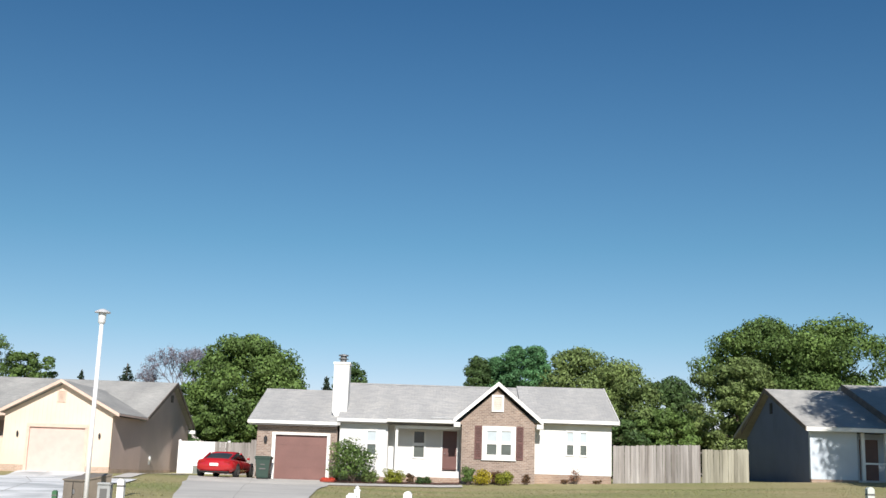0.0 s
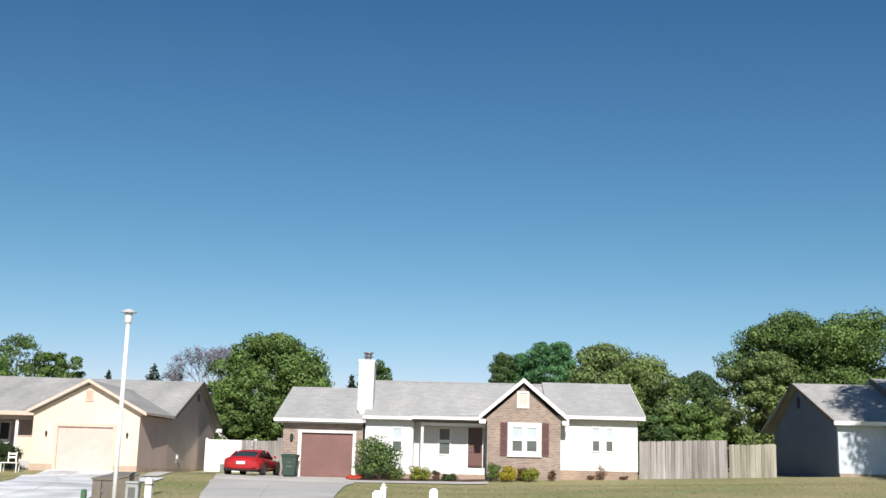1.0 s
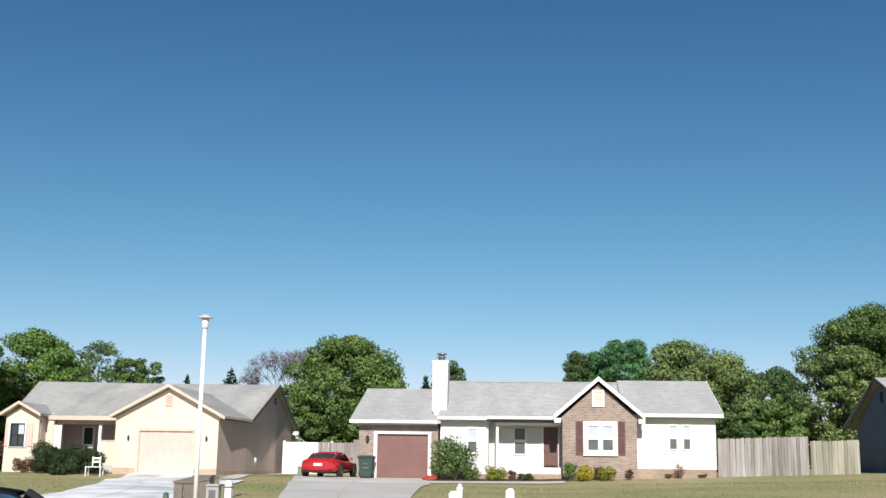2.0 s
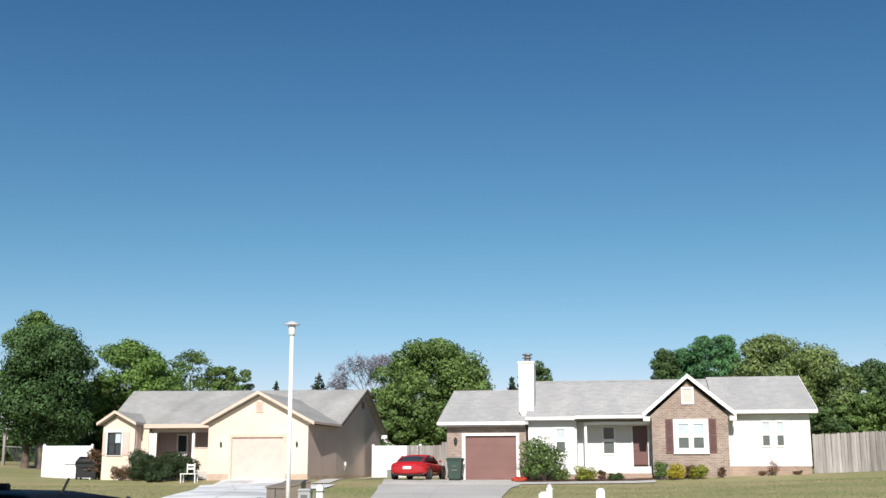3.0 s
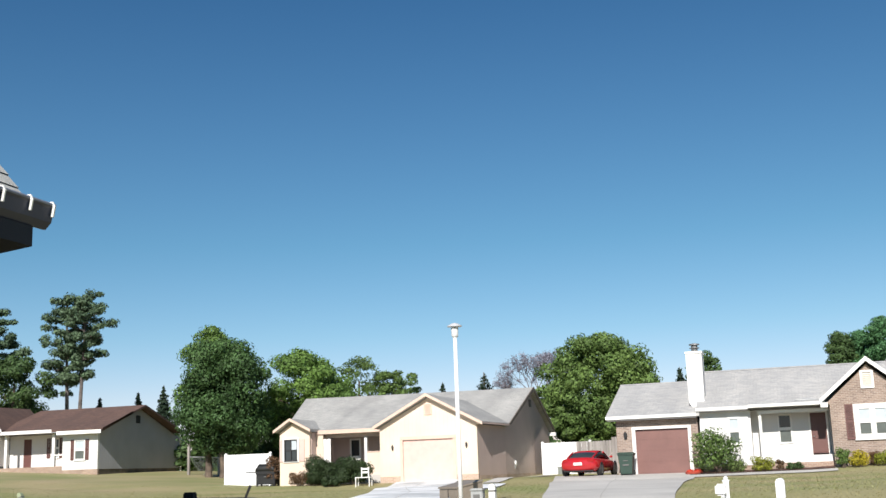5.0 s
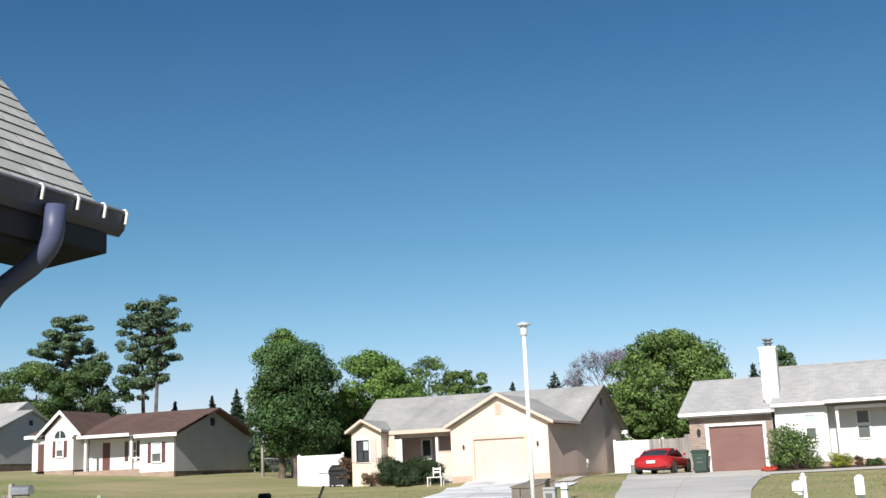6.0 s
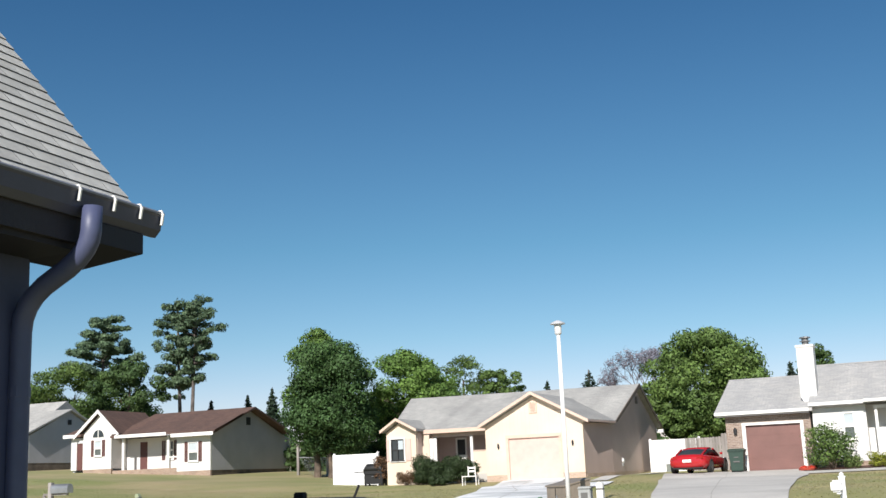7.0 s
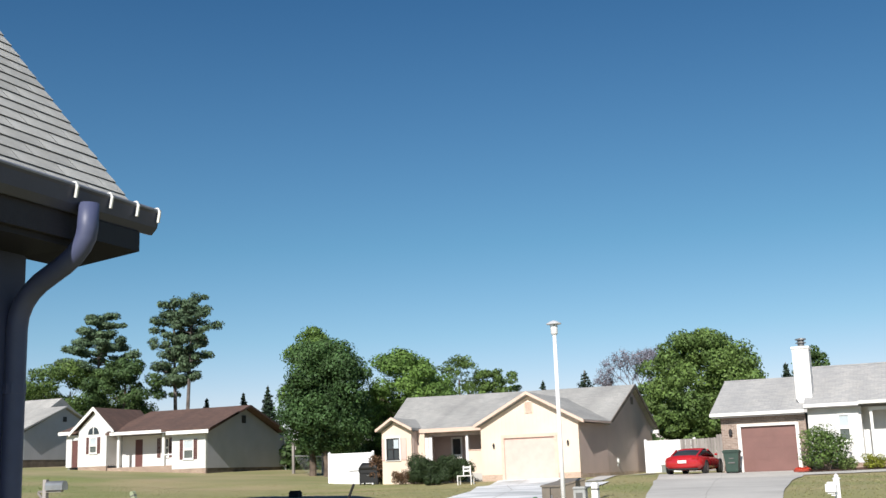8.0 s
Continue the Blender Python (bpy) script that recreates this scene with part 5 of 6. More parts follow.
    if antenna:
        part("antenna", tube([(0.05, cabin[0][0] + 0.95, cabin[1][3] + 0.0), (0.06, cabin[0][0] + 0.88, cabin[1][3] + 0.16)], 0.011, 6), RUBBER, c, "short black roof antenna")
    if roof_box:
        part("roof_marker", box(-0.045, 0.045, -0.38, -0.29, cabin[2][3] - 0.0, cabin[2][3] + 0.07, None, 0.01), RUBBER, c, "small black block on the roof")
    c.matrix_basis = m
    return c


LAMP_RED = mat("red_lamp_glass", (0.35, 0.01, 0.01), 0.15, 0, 0.05)
PAINT_RED = mat("bright_red_car_paint", (0.41, 0.014, 0.018), 0.16, 0.0, 0.03, 2, 20, 0, spec=0.8)
PAINT_NAVY = mat("dark_navy_car_paint", (0.006, 0.0065, 0.01), 0.5, 0.0, 0.05, 2, 20, 0, spec=0.12)
LOW = [(-2.22, 0.6, 0.35, 0.72), (-2.15, 0.8, 0.24, 0.82), (-1.9, 0.88, 0.18, 0.86), (-1.2, 0.92, 0.16, 0.87), (0, 0.9, 0.15, 0.82), (1.0, 0.9, 0.16, 0.8), (1.7, 0.86, 0.18, 0.72), (2.1, 0.74, 0.24, 0.62), (2.22, 0.5, 0.32, 0.52)]
COUPE = [(-1.75, 0.64, 0.7, 0.86), (-0.85, 0.66, 0.75, 1.12), (-0.1, 0.66, 0.75, 1.17), (0.3, 0.65, 0.75, 1.13), (1.15, 0.66, 0.7, 0.82)]
car(pose(-10.14, 45.9, ground_z(-10.14, 46), 0, 0, -4), PAINT_RED, "glossy bright red sports coupe parked on the driveway", LOW, COUPE, 4.44, 0.82, 0.32, False, False)
TALL = [(-2.2, 0.6, 0.4, 0.85), (-2.12, 0.82, 0.28, 0.95), (-1.9, 0.88, 0.22, 0.98), (-1.2, 0.9, 0.2, 0.98), (0, 0.9, 0.2, 0.96), (0.9, 0.9, 0.2, 0.95), (1.6, 0.87, 0.22, 0.88), (2.08, 0.76, 0.28, 0.75), (2.2, 0.55, 0.36, 0.65)]
SEDAN = [(-1.75, 0.66, 0.8, 1.0), (-1.1, 0.7, 0.9, 1.37), (-0.7, 0.71, 0.9, 1.42), (0.1, 0.71, 0.9, 1.435), (0.7, 0.71, 0.9, 1.415), (0.98, 0.7, 0.9, 1.36), (1.7, 0.68, 0.85, 0.97)]
car(pose(-5.36, 0.31, 0.02, 0, 0, 90), PAINT_NAVY, "dark navy car parked before the porch", TALL, SEDAN, 4.4, 0.82, 0.33, False, True, True)


# ---- street furniture ----
def street_lamp(x, y, top):
    g = ground_z(x, y)
    t = thing("street_lamp", "slim white post lamp with a flat cap", "street lamp")
    smooth(part("pole", tube([(x, y, g - 0.1), (x, y, top - 0.3)], 0.05, 16, None, 0.042), ALU, t))
    part("collar", lathe([(0.11, 0), (0.11, 0.05), (0.07, 0.25), (0.06, 0.3)], x, y, g, 14), ALU, t)
    part("globe", lathe([(0.055, 0), (0.075, 0.03), (0.082, 0.2), (0.07, 0.23)], x, y, top - 0.32, 14), mat("milky_lamp_glass", (0.75, 0.75, 0.73), 0.25), t, "milky lamp glass")
    part("cap", lathe([(0.06, 0), (0.165, 0.015), (0.165, 0.035), (0.07, 0.085), (0.02, 0.1)], x, y, top - 0.1, 18), mat("grey_lamp_cap", (0.55, 0.56, 0.58), 0.5), t, "flat grey cap")
    return t


street_lamp(-7.28, 15.41, 4.84)


def transformer(x, y, turn):
    t = thing("transformer_box", "brown-grey metal utility transformer on its pad", "utility box")
    m = mat("brown_grey_enamel", (0.25, 0.21, 0.165), 0.5, 0, 0.1, 2, 20, 0.05)
    part("pad", box(-0.75, 0.75, -0.7, 0.7, -0.2, 0.08, None, 0.02), CONCRETE, t)
    part("cabinet", prism([(-0.48, 0.08), (0.48, 0.08), (0.48, 0.8), (-0.48, 0.64)], "x", -0.56, 0.56), m, t)
    part("lid", prism([(-0.52, 0.63), (0.5, 0.8), (0.5, 0.84), (-0.52, 0.67)], "x", -0.59, 0.59), m, t)
    part("door_seam", box(-0.012, 0.012, -0.495, -0.48, 0.12, 0.6), RUBBER, t)
    part("lock", box(0.06, 0.14, -0.52, -0.48, 0.3, 0.42, None, 0.01), METAL, t)
    t.matrix_basis = pose(x, y, ground_z(x, y) + 0.0, 0, 0, turn) @ Matrix.Diagonal((0.72, 0.72, 0.86, 1))
    return t


transformer(-7.85, 17.3, -42)


def pedestal(x, y, wide, top, material, label):
    g = ground_z(x, y)
    t = thing("utility_pedestal", label, "utility box")
    part("housing", box(x - wide / 2, x + wide / 2, y - wide * 0.4, y + wide * 0.4, g - 0.05, top - 0.05, None, 0.015), material, t)
    part("hood", box(x - wide / 2 - 0.015, x + wide / 2 + 0.015, y - wide * 0.4 - 0.015, y + wide * 0.4 + 0.015, top - 0.06, top, None, 0.02), material, t)
    part("hatch", box(x - wide * 0.28, x + wide * 0.28, y - wide * 0.4 - 0.008, y - wide * 0.4 + 0.01, top - 0.32, top - 0.12), SHADE_TRIM, t)
    return t


pedestal(-6.55, 14.22, 0.25, 1.26, mat("grey_utility_plastic", (0.36, 0.37, 0.36), 0.6), "squat grey utility pedestal beside the lamp post")


def marker_post(x, y, wide, top, material, label, lean=0.0, length=None):
    g = ground_z(x, y)
    t = thing("marker_post", label, "post")
    n = top - g if length is None else length
    bm = box(-wide / 2, wide / 2, -wide / 2, wide / 2, -0.1, n - wide * 0.3)
    prism([(-wide / 2, n - wide * 0.3), (wide / 2, n - wide * 0.3), (wide * 0.2, n), (-wide * 0.2, n)], "y", -wide / 2, wide / 2, bm)
    part("post", bm, material, t)
    part("band", box(-wide / 2 - 0.004, wide / 2 + 0.004, -wide / 2 - 0.004, wide / 2 + 0.004, n - wide * 1.2, n - wide * 0.95), SHADE_TRIM, t)
    t.matrix_basis = pose(x, y, g, 0, lean, 0)
    return t


marker_post(-6.24, 14.22, 0.13, 1.34, TRIM, "short square white post beside the pedestal")
marker_post(-7.52, 14.22, 0.09, 1.08, mat("green_marker_plastic", (0.05, 0.16, 0.07), 0.5), "short green plastic marker beside the lamp post")
marker_post(6.19, 8.3, 0.1, 1.63, mat("pale_green_white_paint", (0.62, 0.66, 0.58), 0.6), "pale square wooden post on the verge")
marker_post(-16.25, 13.04, 0.1, 1.59, mat("pale_green_pipe", (0.35, 0.4, 0.25), 0.6), "leaning pale green marker stake on the lawn", -22, 1.32)


def mailbox(x, y, top, kind, label):
    g = ground_z(x, y)
    t = thing("mailbox", label, "mailbox")
    if kind == "square":
        part("post", box(x - 0.0, x + 0.09, y - 0.045, y + 0.045, g - 0.1, top - 0.07), VINYL, t)
        part("finial", lathe([(0.06, 0), (0.06, 0.02), (0.03, 0.03), (0.04, 0.055), (0.005, 0.085)], x + 0.045, y, top - 0.075, 10), VINYL, t)
        part("box", box(x - 0.11, x + 0.05, y - 0.32, y - 0.06, top - 0.29, top - 0.11, None, 0.03), VINYL, t, "white letter box")
        part("bracket", box(x - 0.03, x + 0.03, y - 0.28, y + 0.02, top - 0.32, top - 0.29), VINYL, t)
        part("door_seam", box(x - 0.1, x + 0.04, y - 0.326, y - 0.32, top - 0.275, top - 0.27), SHADE_TRIM, t)
    elif kind == "dome":
        arch = [(x - 0.068, top - 0.3)] + [(x + 0.068 * math.cos(a), top - 0.07 + 0.068 * math.sin(a)) for a in (math.pi * (12 - k) / 12 for k in range(13))] + [(x + 0.068, top - 0.3)]
        part("box", prism(arch, "y", y - 0.25, y + 0.2), VINYL, t, "white arched letter box")
        part("post", box(x - 0.05, x + 0.05, y - 0.05, y + 0.05, g - 0.1, top - 0.3), VINYL, t)
        part("door", prism([(u * 0.93 + x * 0.07, v) for u, v in arch], "y", y - 0.262, y - 0.25), VINYL, t)
    else:
        arch = [(y - 0.1, top - 0.25)] + [(y + 0.1 * math.cos(a), top - 0.14 + 0.1 * math.sin(a)) for a in (math.pi * (12 - k) / 12 for k in range(13))] + [(y + 0.1, top - 0.25)]
        part("box", prism(arch, "x", x + 0.06, x + 0.56), METAL, t, "grey metal letter box")
        part("door", prism(arch, "x", x + 0.56, x + 0.575), METAL, t)
        part("post", box(x - 0.05, x + 0.05, y - 0.05, y + 0.05, g - 0.1, top), WOOD_GREY, t, "weathered wooden post")
        part("arm", box(x - 0.2, x + 0.5, y - 0.04, y + 0.04, top - 0.3, top - 0.25), WOOD_GREY, t)
        part("brace", tube([(x, y, top - 0.55), (x - 0.22, y, top - 0.3)], 0.035, 6), WOOD_GREY, t)
    return t


mailbox(-1.41, 10.67, 1.38, "square", "white mailbox on a white post with a finial")
mailbox(-0.53, 10.67, 1.33, "dome", "white arched mailbox on a white post")
mailbox(-19.25, 13.04, 1.82, "metal", "grey metal mailbox on a wooden post with arm")


# ---- yard things ----
def wheelie_bin(x, y):
    g = ground_z(x, y) + 0.03
    m = mat("dark_green_plastic", (0.03, 0.06, 0.045), 0.5, 0, 0.05)
    t = thing("wheelie_bin", "dark green plastic wheeled bin beside the garage door", "bin")
    rings = [[(x + sx * w, y + sy * d, g + z) for sx, sy in ((-1, -1), (1, -1), (1, 1), (-1, 1))] for w, d, z in ((0.24, 0.26, 0.04), (0.26, 0.28, 0.1), (0.34, 0.36, 0.92))]
    part("body", loft(rings), m, t)
    part("rim", box(x - 0.37, x + 0.37, y - 0.39, y + 0.39, g + 0.88, g + 0.93, None, 0.012), m, t)
    part("lid", loft([[(x + sx * w, y + sy * d, g + z) for sx, sy in ((-1, -1), (1, -1), (1, 1), (-1, 1))] for w, d, z in ((0.38, 0.42, 0.935), (0.38, 0.42, 0.965), (0.3, 0.32, 1.02))]), m, t)
    part("handle", tube([(x - 0.3, y + 0.44, g + 0.93), (x + 0.3, y + 0.44, g + 0.93)], 0.018, 8), m, t)
    part("sticker", box(x - 0.14, x + 0.14, y - 0.352, y - 0.325, g + 0.42, g + 0.48), SHADE_TRIM, t, "pale sticker bar")
    part("sticker", box(x - 0.1, x + 0.1, y - 0.366, y - 0.34, g + 0.62, g + 0.66), SHADE_TRIM, t)
    for s in (-1, 1):
        part("wheel", tube([(x + s * 0.25, y + 0.28, g + 0.1), (x + s * 0.33, y + 0.28, g + 0.1)], 0.11, 14), RUBBER, t)
    return t


wheelie_bin(-8.12, 44.17)


def vinyl_fence(x0, x1, y, top, label):
    g = ground_z((x0 + x1) / 2, y)
    f = thing("fence", label, "fence")
    n = max(1, round((x1 - x0) / 0.2))
    w = (x1 - x0) / n
    me = bpy.data.meshes.new("fence_board")
    bm = box(0.003, w - 0.003, 0, 0.03, 0, top - g - 0.04, None)
    bm.to_mesh(me)
    bm.free()
    me.materials.append(VINYL)
    for k in range(n):
        o = new("fence_board", me)
        o.parent = f
        o.location = (x0 + k * w, y, g)
    for z in (g + 0.1, top - 0.12):
        part("fence_rail", box(x0, x1, y - 0.015, y + 0.045, z, z + 0.12), VINYL, f)
    for x in (x0, x1):
        part("fence_post", box(x - 0.06, x + 0.06, y - 0.05, y + 0.08, g - 0.1, top + 0.02), VINYL, f)
        part("post_cap", lathe([(0.09, 0), (0.09, 0.03), (0.01, 0.08)], x, y + 0.015, top + 0.02, 4), VINYL, f)
    return f


vinyl_fence(-14.65, -11.9, 55.65, 3.04, "white vinyl privacy fence beside the peach house")
vinyl_fence(-30.41, -27.73, 47.37, 2.93, "white vinyl privacy fence behind the lawn tree")


def vent_box(x, y):
    g = ground_z(x, y)
    t = thing("vent_box", "small grey utility box at the foot of the white fence", "utility box")
    grey = mat("dull_grey_plastic", (0.2, 0.22, 0.2), 0.6)
    part("housing", box(x - 0.14, x + 0.14, y - 0.1, y + 0.1, g - 0.05, g + 0.38, None, 0.02), grey, t)
    part("hood", box(x - 0.16, x + 0.16, y - 0.12, y + 0.12, g + 0.36, g + 0.42, None, 0.015), grey, t)
    return t


vent_box(-13.6, 55.3)


def covered_grill(x, y):
    g = ground_z(x, y)
    m = mat("black_grill_cover", (0.012, 0.012, 0.012), 0.6, 0, 0.1)
    t = thing("grill", "black barbecue grill standing by the white fence", "grill")
    smooth(part("lid", loft([ring(s, 0.3, g + 0.6, g + h, 2.4) for s, h in ((-0.4, 0.8), (-0.3, 0.98), (0.3, 1.0), (0.4, 0.82))]), m, t))
    t.children[0].matrix_basis = pose(x, y, 0, 0, 0, 90)
    part("firebox", box(x - 0.42, x + 0.42, y - 0.26, y + 0.26, g + 0.5, g + 0.7, None, 0.03), m, t)
    part("shelf", box(x - 0.85, x - 0.42, y - 0.22, y + 0.22, g + 0.62, g + 0.66, None, 0.01), m, t)
    part("shelf", box(x + 0.42, x + 0.7, y - 0.22, y + 0.22, g + 0.62, g + 0.66, None, 0.01), m, t)
    part("cabinet", box(x - 0.4, x + 0.4, y - 0.24, y + 0.24, g + 0.08, g + 0.5, None, 0.02), m, t)
    part("cabinet_handle", tube([(x - 0.05, y - 0.27, g + 0.42), (x + 0.05, y - 0.27, g + 0.42)], 0.012, 6), METAL, t)
    for sx in (-1, 1):
        for sy in (-1, 1):
            part("leg", box(x + sx * 0.36 - 0.03, x + sx * 0.36 + 0.03, y + sy * 0.2 - 0.03, y + sy * 0.2 + 0.03, g - 0.02, g + 0.1), m, t)
    at = Matrix.Translation((x, y, g))
    t.matrix_basis = at @ Matrix.Diagonal((1.35, 1.2, 1.15, 1)) @ at.inverted()
    return t


covered_grill(-27.05, 45.71)


def bench(x, y):
    g = ground_z(x, y)
    t = thing("bench", "small white garden bench beside the hedge", "bench")
    for k in range(3):
        part("seat_slat", box(x - 0.38, x + 0.38, y - 0.2 + k * 0.13, y - 0.09 + k * 0.13, g + 0.4, g + 0.44), TRIM, t)
    for k in range(2):
        part("back_slat", box(x - 0.2, x + 0.2, y + 0.2, y + 0.23, g + 0.62 + k * 0.16, g + 0.7 + k * 0.16), TRIM, t)
    for sx in (-1, 1):
        part("back_post", box(x + sx * 0.18 - 0.02, x + sx * 0.18 + 0.02, y + 0.16, y + 0.2, g + 0.4, g + 0.9), TRIM, t)
        for ya in (-0.2, 0.12):
            part("leg", box(x + sx * 0.35 - 0.02, x + sx * 0.35 + 0.02, y + ya, y + ya + 0.05, g - 0.02, g + 0.4), TRIM, t)
    return t


bench(-20.64, 43.11)


def planter(x, y):
    g = ground_z(x, y)
    t = thing("flower_patch", "low bright red flowers at the driveway's edge", "flowers")
    part("edging", lathe([(0.36, -0.03), (0.4, 0.1), (0.36, 0.12), (0.3, 0.1)], x, y, g, 16), mat("red_clay", (0.45, 0.07, 0.04), 0.7), t)
    leaves("flowers", [(x - 0.15, y, g + 0.12, 0.2, 0.5), (x + 0.15, y, g + 0.12, 0.2, 0.5)], 700, 0.04, leaf_mat("red_petals", (0.6, 0.06, 0.03), (0.45, 0.05, 0.03), 0.1), t, 91, fill=0.2)
    return t


planter(-5.1, 43.82)


def utility_meter(x, y):
    g = ground_z(x, y)
    t = thing("utility_meter", "grey utility meter and pipe on the house side", "meter")
    part("meter_box", box(x + 0.0, x + 0.2, y - 0.18, y + 0.18, g + 0.45, g + 0.95, None, 0.02), METAL, t)
    part("dial", tube([(x + 0.2, y, g + 0.75), (x + 0.27, y, g + 0.75)], 0.12, 14), TRIM, t)
    part("pipe", tube([(x + 0.1, y, g - 0.05), (x + 0.1, y, g + 0.5)], 0.05, 8), METAL, t)
    return t


utility_meter(-15.29, 50.92)


# ---- the near porch roof ----
def near_house():
    """The house beside the camera: steep shingled roof with a gutter along its side, gable towards the street."""
    h = thing("house", "dark navy house with steep grey shingle roof and gutter", "house")
    # dark navy wall and gutter colours also stand in for shade on this side
    navy = mat("dark_navy_paint", (0.063, 0.077, 0.15), 0.6, 0, 0.06, 1.0, 20, 0.05)
    gut = mat("blue_grey_gutter_shaded", (0.062, 0.068, 0.11), 0.4, 0, 0.08, 3, 20, 0.03)
    y1, slope = -3.535, 1.2
    part("side_wall", box(-4.6, -4.4, -19, -3.89, -0.1, 3.4), navy, h, "dark navy siding wall")
    part("front_wall", box(-11.5, -4.6, -4.13, -3.89, -0.1, 3.4), navy, h)
    part("corner_board", box(-4.62, -4.43, -4.06, -3.85, -0.1, 2.95), navy, h)
    part("front_gable", prism([(-4.6, 3.35), (-8.1, 7.0), (-11.6, 3.35)], "y", -4.13, -3.91), navy, h)
    part("back_wall", box(-11.5, -4.7, -19, -18.8, -0.1, 3.4), navy, h)
    part("far_wall", box(-11.7, -11.5, -19, -3.89, -0.1, 3.4), navy, h)
    zr = 3.17 + slope * 4.05
    part("roof", prism([(-4.066, 3.15), (-8.08, zr - 0.06), (-12.1, 3.15), (-12.1, 3.03), (-8.08, zr - 0.2), (-4.066, 3.03)], "y", -19.2, y1 - 0.03), NEAR_SHINGLE, h, "grey shingle roof slab")
    # fascia colour lowered along with the eave to hold its shade
    part("fascia", box(-4.064, -4.036, -19.2, -3.892, 2.93, 3.165), mat("shade_dark_fascia", (0.03, 0.027, 0.036), 0.6), h, "dark fascia board")
    # near black holds the shade below the eave, in place of the navy
    eave = mat("near_black_eave_shade", (0.016, 0.015, 0.021), 0.6, 0, 0.06, 1.0, 20, 0.05)
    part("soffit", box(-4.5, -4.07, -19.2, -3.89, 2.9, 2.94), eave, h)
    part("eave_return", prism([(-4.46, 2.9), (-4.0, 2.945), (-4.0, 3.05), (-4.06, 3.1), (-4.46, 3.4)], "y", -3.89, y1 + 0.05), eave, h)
    part("rake_board", prism([(-4.03, 3.14), (-8.08, zr - 0.03), (-8.08, zr - 0.23), (-4.03, 2.94)], "y", y1 - 0.028, y1 - 0.0), navy, h)
    # gutter: an open trough with a rolled lip
    pr = [(-4.035, 3.17), (-4.035, 3.06), (-4.01, 3.055), (-3.975, 3.09), (-3.96, 3.16), (-3.95, 3.172), (-3.95, 3.182), (-3.97, 3.182), (-3.978, 3.165), (-3.99, 3.105), (-4.01, 3.075), (-4.025, 3.075), (-4.025, 3.17)]
    g = part("gutter", prism(pr, "y", -19.2, y1 + 0.165), gut, h, "blue-grey gutter with bright straps")
    part("end_cap", prism([(-4.035, 3.17), (-4.035, 3.06), (-4.01, 3.055), (-3.975, 3.09), (-3.96, 3.17)], "y", y1 + 0.165, y1 + 0.1656), gut, g)
    part("gutter_lip", tube([(-3.958, -19.2, 3.18), (-3.958, y1 + 0.165, 3.18)], 0.011, 8), mat("pale_blue_grey_lip", (0.24, 0.26, 0.33), 0.4), g, "paler rolled gutter lip")
    for yy in (-4.04, -3.78, -3.57, -3.39):
        part("bracket", tube([(-3.99, yy, 3.19), (-3.955, yy, 3.19), (-3.945, yy, 3.17), (-3.955, yy, 3.115)], 0.0095, 6), TRIM, g, "bright gutter strap")
    # spout blue darkened to cancel the grazing sun, as if fully shaded
    spout = mat("blue_downspout_shaded", (0.078, 0.092, 0.175), 0.5, 0, 0.08, 3, 20, 0.03)
    ds = [(-3.94, -3.96, 3.1), (-3.945, -3.96, 2.86), (-4.365, -3.96, 2.68), (-4.37, -3.96, 2.35), (-4.37, -3.96, 0.2)]
    bend = []
    for a, b, c in zip(ds, ds[1:], ds[2:]):
        a, b, c = Vector(a), Vector(b), Vector(c)
        p, q = (a + b) / 2, (b + c) / 2
        bend += [p.lerp(b, t).lerp(b.lerp(q, t), t) for t in (0.0, 0.2, 0.4, 0.6, 0.8)]
    smooth(part("downspout", tube([ds[0], *bend, ds[-1]], 0.052, 14, ref=(0, 1, 0)), spout, h, "blue-grey downspout with an elbow"))
    part("joint_ring", tube([(-4.37, -3.96, 2.24), (-4.37, -3.96, 2.19)], 0.057, 12), spout, h)
    # shingle tabs in courses on the slope that is seen
    a = math.atan(slope)
    down = Vector((math.cos(a), 0, -math.sin(a)))
    out = Vector((math.sin(a), 0, math.cos(a)))
    step, wide = 0.1, 0.31
    shapes = []
    rnd = random.Random(3)
    for k in range(4):
        bm = bmesh.new()
        lift = 0.015 + 0.0004 * k
        for w0, w1 in ((0.0025, wide - 0.0025),):
            vs = [bm.verts.new(p) for p in ((0, w0, 0.002), (0, w1, 0.002), (step * 1.25, w1, 0.002), (step * 1.25, w0, 0.002), (0, w0, 0.006), (0, w1, 0.006), (step * 1.25, w1, lift), (step * 1.25, w0, lift))]
            for i, f in enumerate(((0, 1, 2, 3), (4, 7, 6, 5), (3, 2, 6, 7), (0, 4, 5, 1), (1, 5, 6, 2), (0, 3, 7, 4))):
                bm.faces.new([vs[j] for j in f]).material_index = int(i > 1)
        bmesh.ops.recalc_face_normals(bm, faces=bm.faces)
        me = bpy.data.meshes.new("shingle")
        bm.to_mesh(me)
        bm.free()
        me.materials.append(NEAR_SHINGLE)
        me.materials.append(SHINGLE_EDGE)
        shapes.append(me)
    edge = Vector((-4.0, 0, 3.165))
    basis = Matrix((down, Vector((0, 1, 0)), out)).transposed().to_4x4()
    for c in range(35):
        for k in range(9):
            y0 = y1 - 0.005 - (k + 1) * wide + (0.0 if k == 0 else (0.155 if c % 2 else 0.0))
            if k == 0 and c % 2:
                continue
            o = new("shingle", shapes[rnd.randrange(4)])
            o.parent = h
            o.matrix_basis = Matrix.Translation(edge - down * (c * step + step * 1.25) + Vector((0, y0, 0))) @ basis
        if c % 2:
            o = new("shingle", shapes[0])
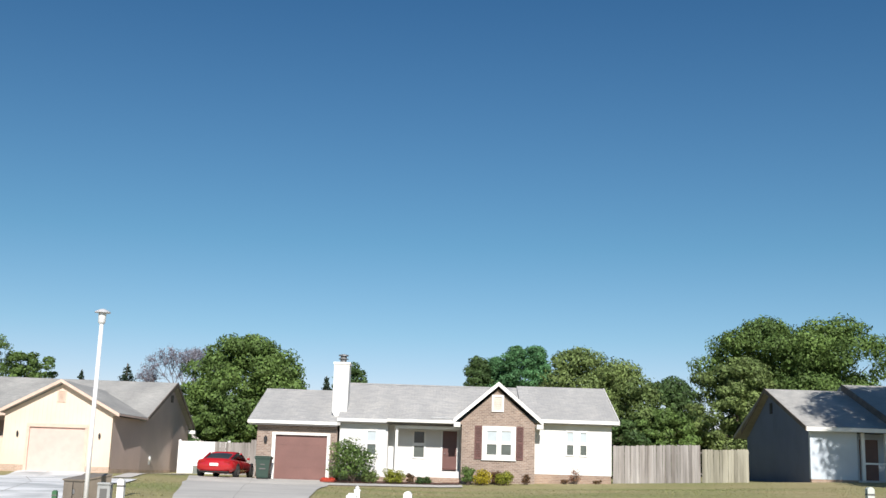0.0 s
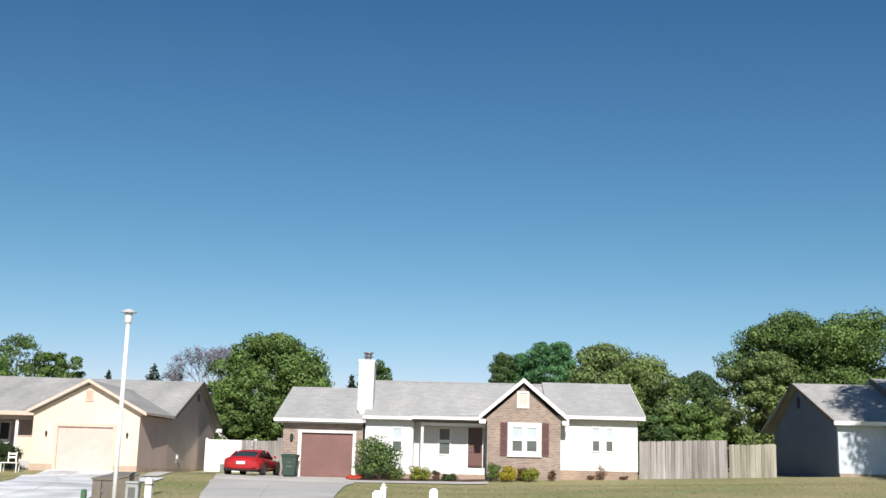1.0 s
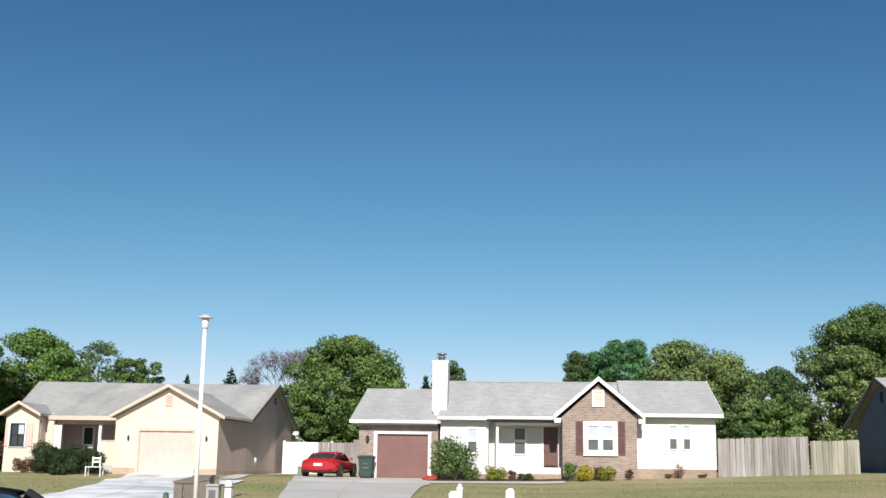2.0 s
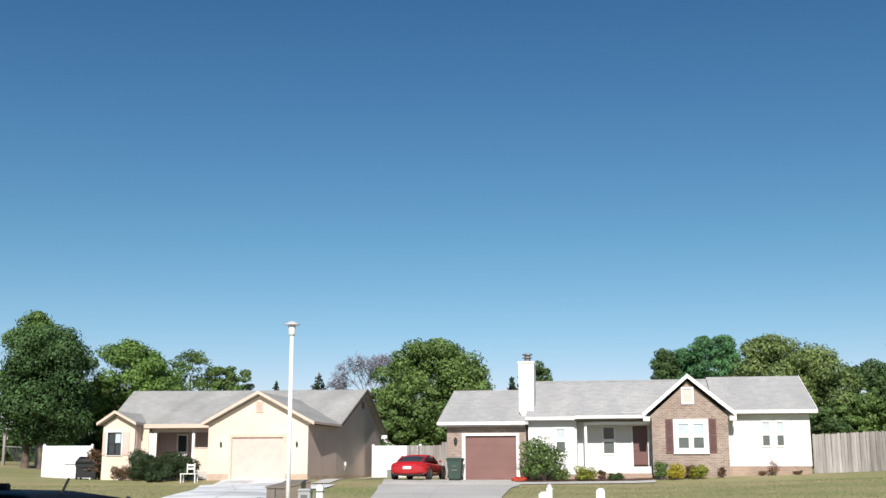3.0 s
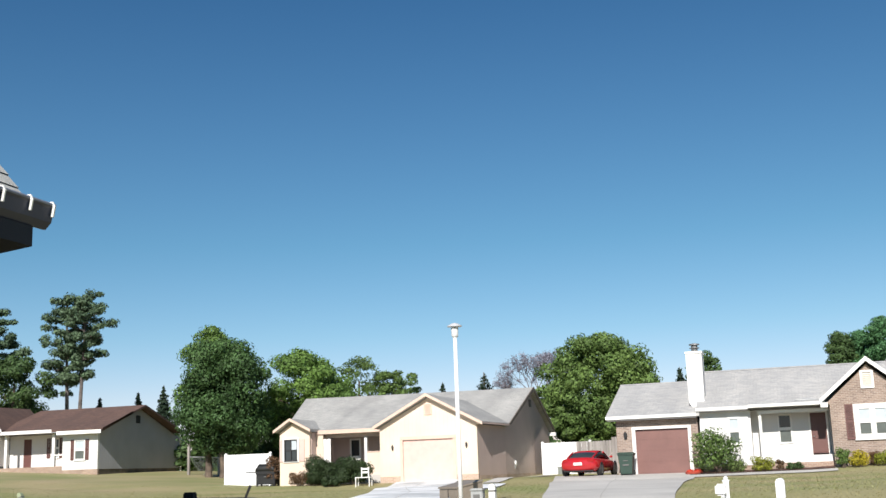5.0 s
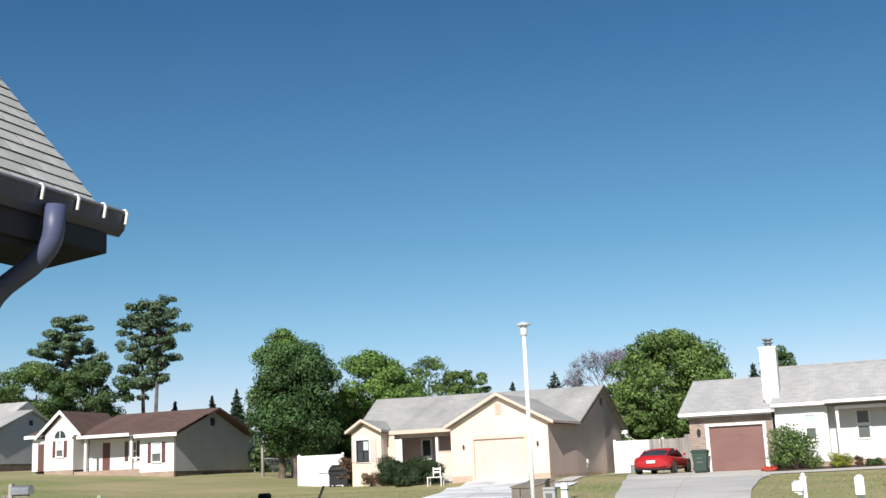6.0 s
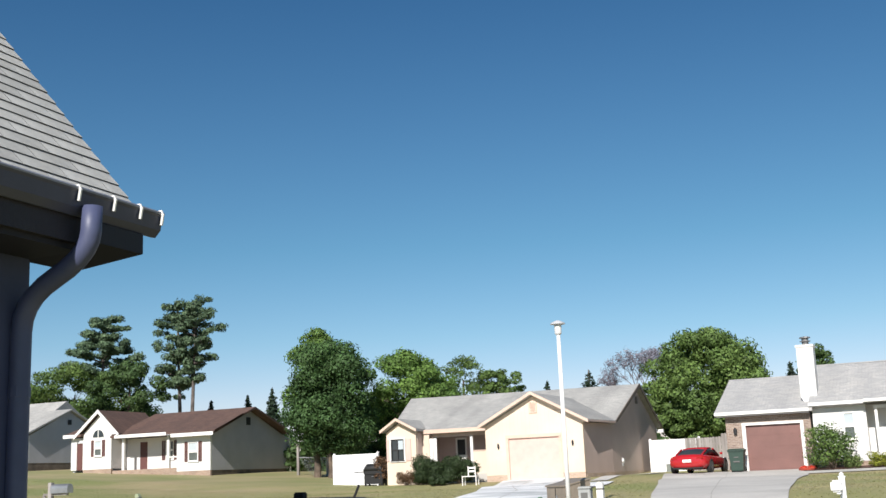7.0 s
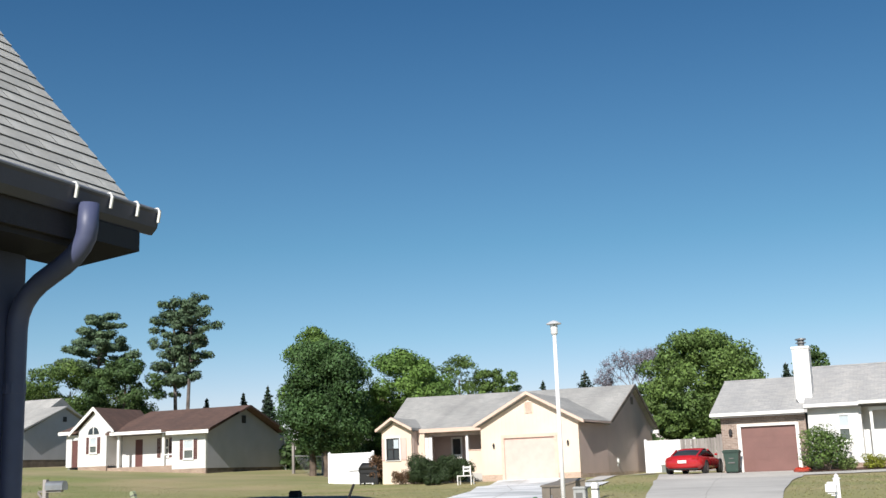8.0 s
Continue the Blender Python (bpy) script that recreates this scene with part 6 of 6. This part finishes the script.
            o.parent = h
            o.matrix_basis = Matrix.Translation(edge - down * (c * step + step * 1.25) + Vector((0, y1 - 0.005 - 0.155, 0))) @ basis @ Matrix.Diagonal((1, 0.5, 1, 1))
    h.matrix_basis = Matrix.Translation((0.26, 0, -0.125))
    return h


NEAR_SHINGLE = mat("near_grey_shingle", (0.52, 0.52, 0.495), 0.9, 0, 0.14, 5, 90, 0.25, 260, rand=0.09)
# asphalt edge, coloured darker to draw the shadow line under each course
SHINGLE_EDGE = mat("asphalt_edge_and_shadow", (0.12, 0.118, 0.115), 0.95)
near_house()


# ---- chain-link fence between the yards ----
def chain_fence(x0, x1, y):
    f = thing("fence", "low grey chain-link fence with wooden posts", "fence")
    n = 4
    for k in range(n + 1):
        x = x0 + (x1 - x0) * k / n
        g = ground_z(x, y)
        part("fence_post", box(x - 0.08, x + 0.08, y - 0.08, y + 0.08, g - 0.1, g + (2.1 if k < 2 else 1.3)), WOOD_GREY, f, "weathered wooden post" if k < 2 else "")
    g0, g1 = ground_z(x0, y), ground_z(x1, y)
    part("top_rail", tube([(x0, y, g0 + 1.2), (x1, y, g1 + 1.2)], 0.03, 8), METAL, f)
    bm = bmesh.new()
    m = int((x1 - x0) / 0.12)
    for k in range(-9, m):
        for d in (0, 1):
            a, b = (k, k + 9) if d else (k + 9, k)
            lo, hi = 0.0, 1.18
            xa, xb = x0 + 0.12 * a, x0 + 0.12 * b
            if min(xa, xb) >= x0 and max(xa, xb) <= x1:
                tube([(xa, y, ground_z(xa, y) + lo), (xb, y, ground_z(xb, y) + hi)], 0.006, 3, bm)
    o = part("wire_mesh", bm, METAL, f)
    o["kind"] = "stuff"
    return f


chain_fence(-40.33, -31.1, 60.39)


# ---- lawn blades ----
def lawn(count, seed):
    """Short tufts over the lawn that slopes up to the houses."""
    g = np.random.default_rng(seed)
    y = 15.4 + 29.6 * g.random(count) ** 0.8
    x = (y + 8.3) * (1.4 * g.random(count) - 0.97)
    free = y < 44.2
    for sides in PAVED:
        ys, left, right = (np.array(v) for v in zip(*sides))
        free &= ~((y > ys[0] - 0.05) & (y < ys[-1] + 0.05) & (x > np.interp(y, ys, left) - 0.08) & (x < np.interp(y, ys, right) + 0.08))
    keep = np.flatnonzero(free)
    vs, fs = [], []
    for i in keep:
        xi, yi = x[i], y[i]
        z = ground_z(xi, yi)
        a, h, w = g.random() * 6.28, 0.006 + 0.014 * g.random(), 0.03
        dx, dy = math.cos(a) * w, math.sin(a) * w
        k = len(vs)
        vs += [(xi - dx, yi - dy, z - 0.01), (xi + dx, yi + dy, z - 0.01), (xi + dy * 0.8 + dx * 0.4, yi - dx * 0.8, z + h)]
        fs.append((k, k + 1, k + 2))
    me = bpy.data.meshes.new("grass")
    me.from_pydata(vs, [], fs)
    me.materials.append(GRASS_BLADE)
    return tagged(new("grass", me), "short dry and green grass blades on the lawn", "grass", kind="stuff")


lawn(90000, 5)


def porch_chair(x, y, z):
    t = thing("porch_chair", "white slatted chair standing on the porch", "chair")
    part("seat", box(x - 0.26, x + 0.26, y - 0.25, y + 0.25, z + 0.4, z + 0.44, None, 0.01), TRIM, t)
    for k in range(5):
        part("back_slat", box(x - 0.25 + k * 0.105, x - 0.17 + k * 0.105, y + 0.22, y + 0.25, z + 0.44, z + 1.0), TRIM, t)
    for sx in (-1, 1):
        part("armrest", box(x + sx * 0.28 - 0.04, x + sx * 0.28 + 0.04, y - 0.28, y + 0.25, z + 0.62, z + 0.65), TRIM, t)
        for sy in (-1, 1):
            part("leg", box(x + sx * 0.27 - 0.025, x + sx * 0.27 + 0.025, y + sy * 0.22 - 0.025, y + sy * 0.22 + 0.025, z, z + (0.62 if sy < 0 else 0.42)), TRIM, t)
    return t


porch_chair(-22.95, 47.6, 1.62)
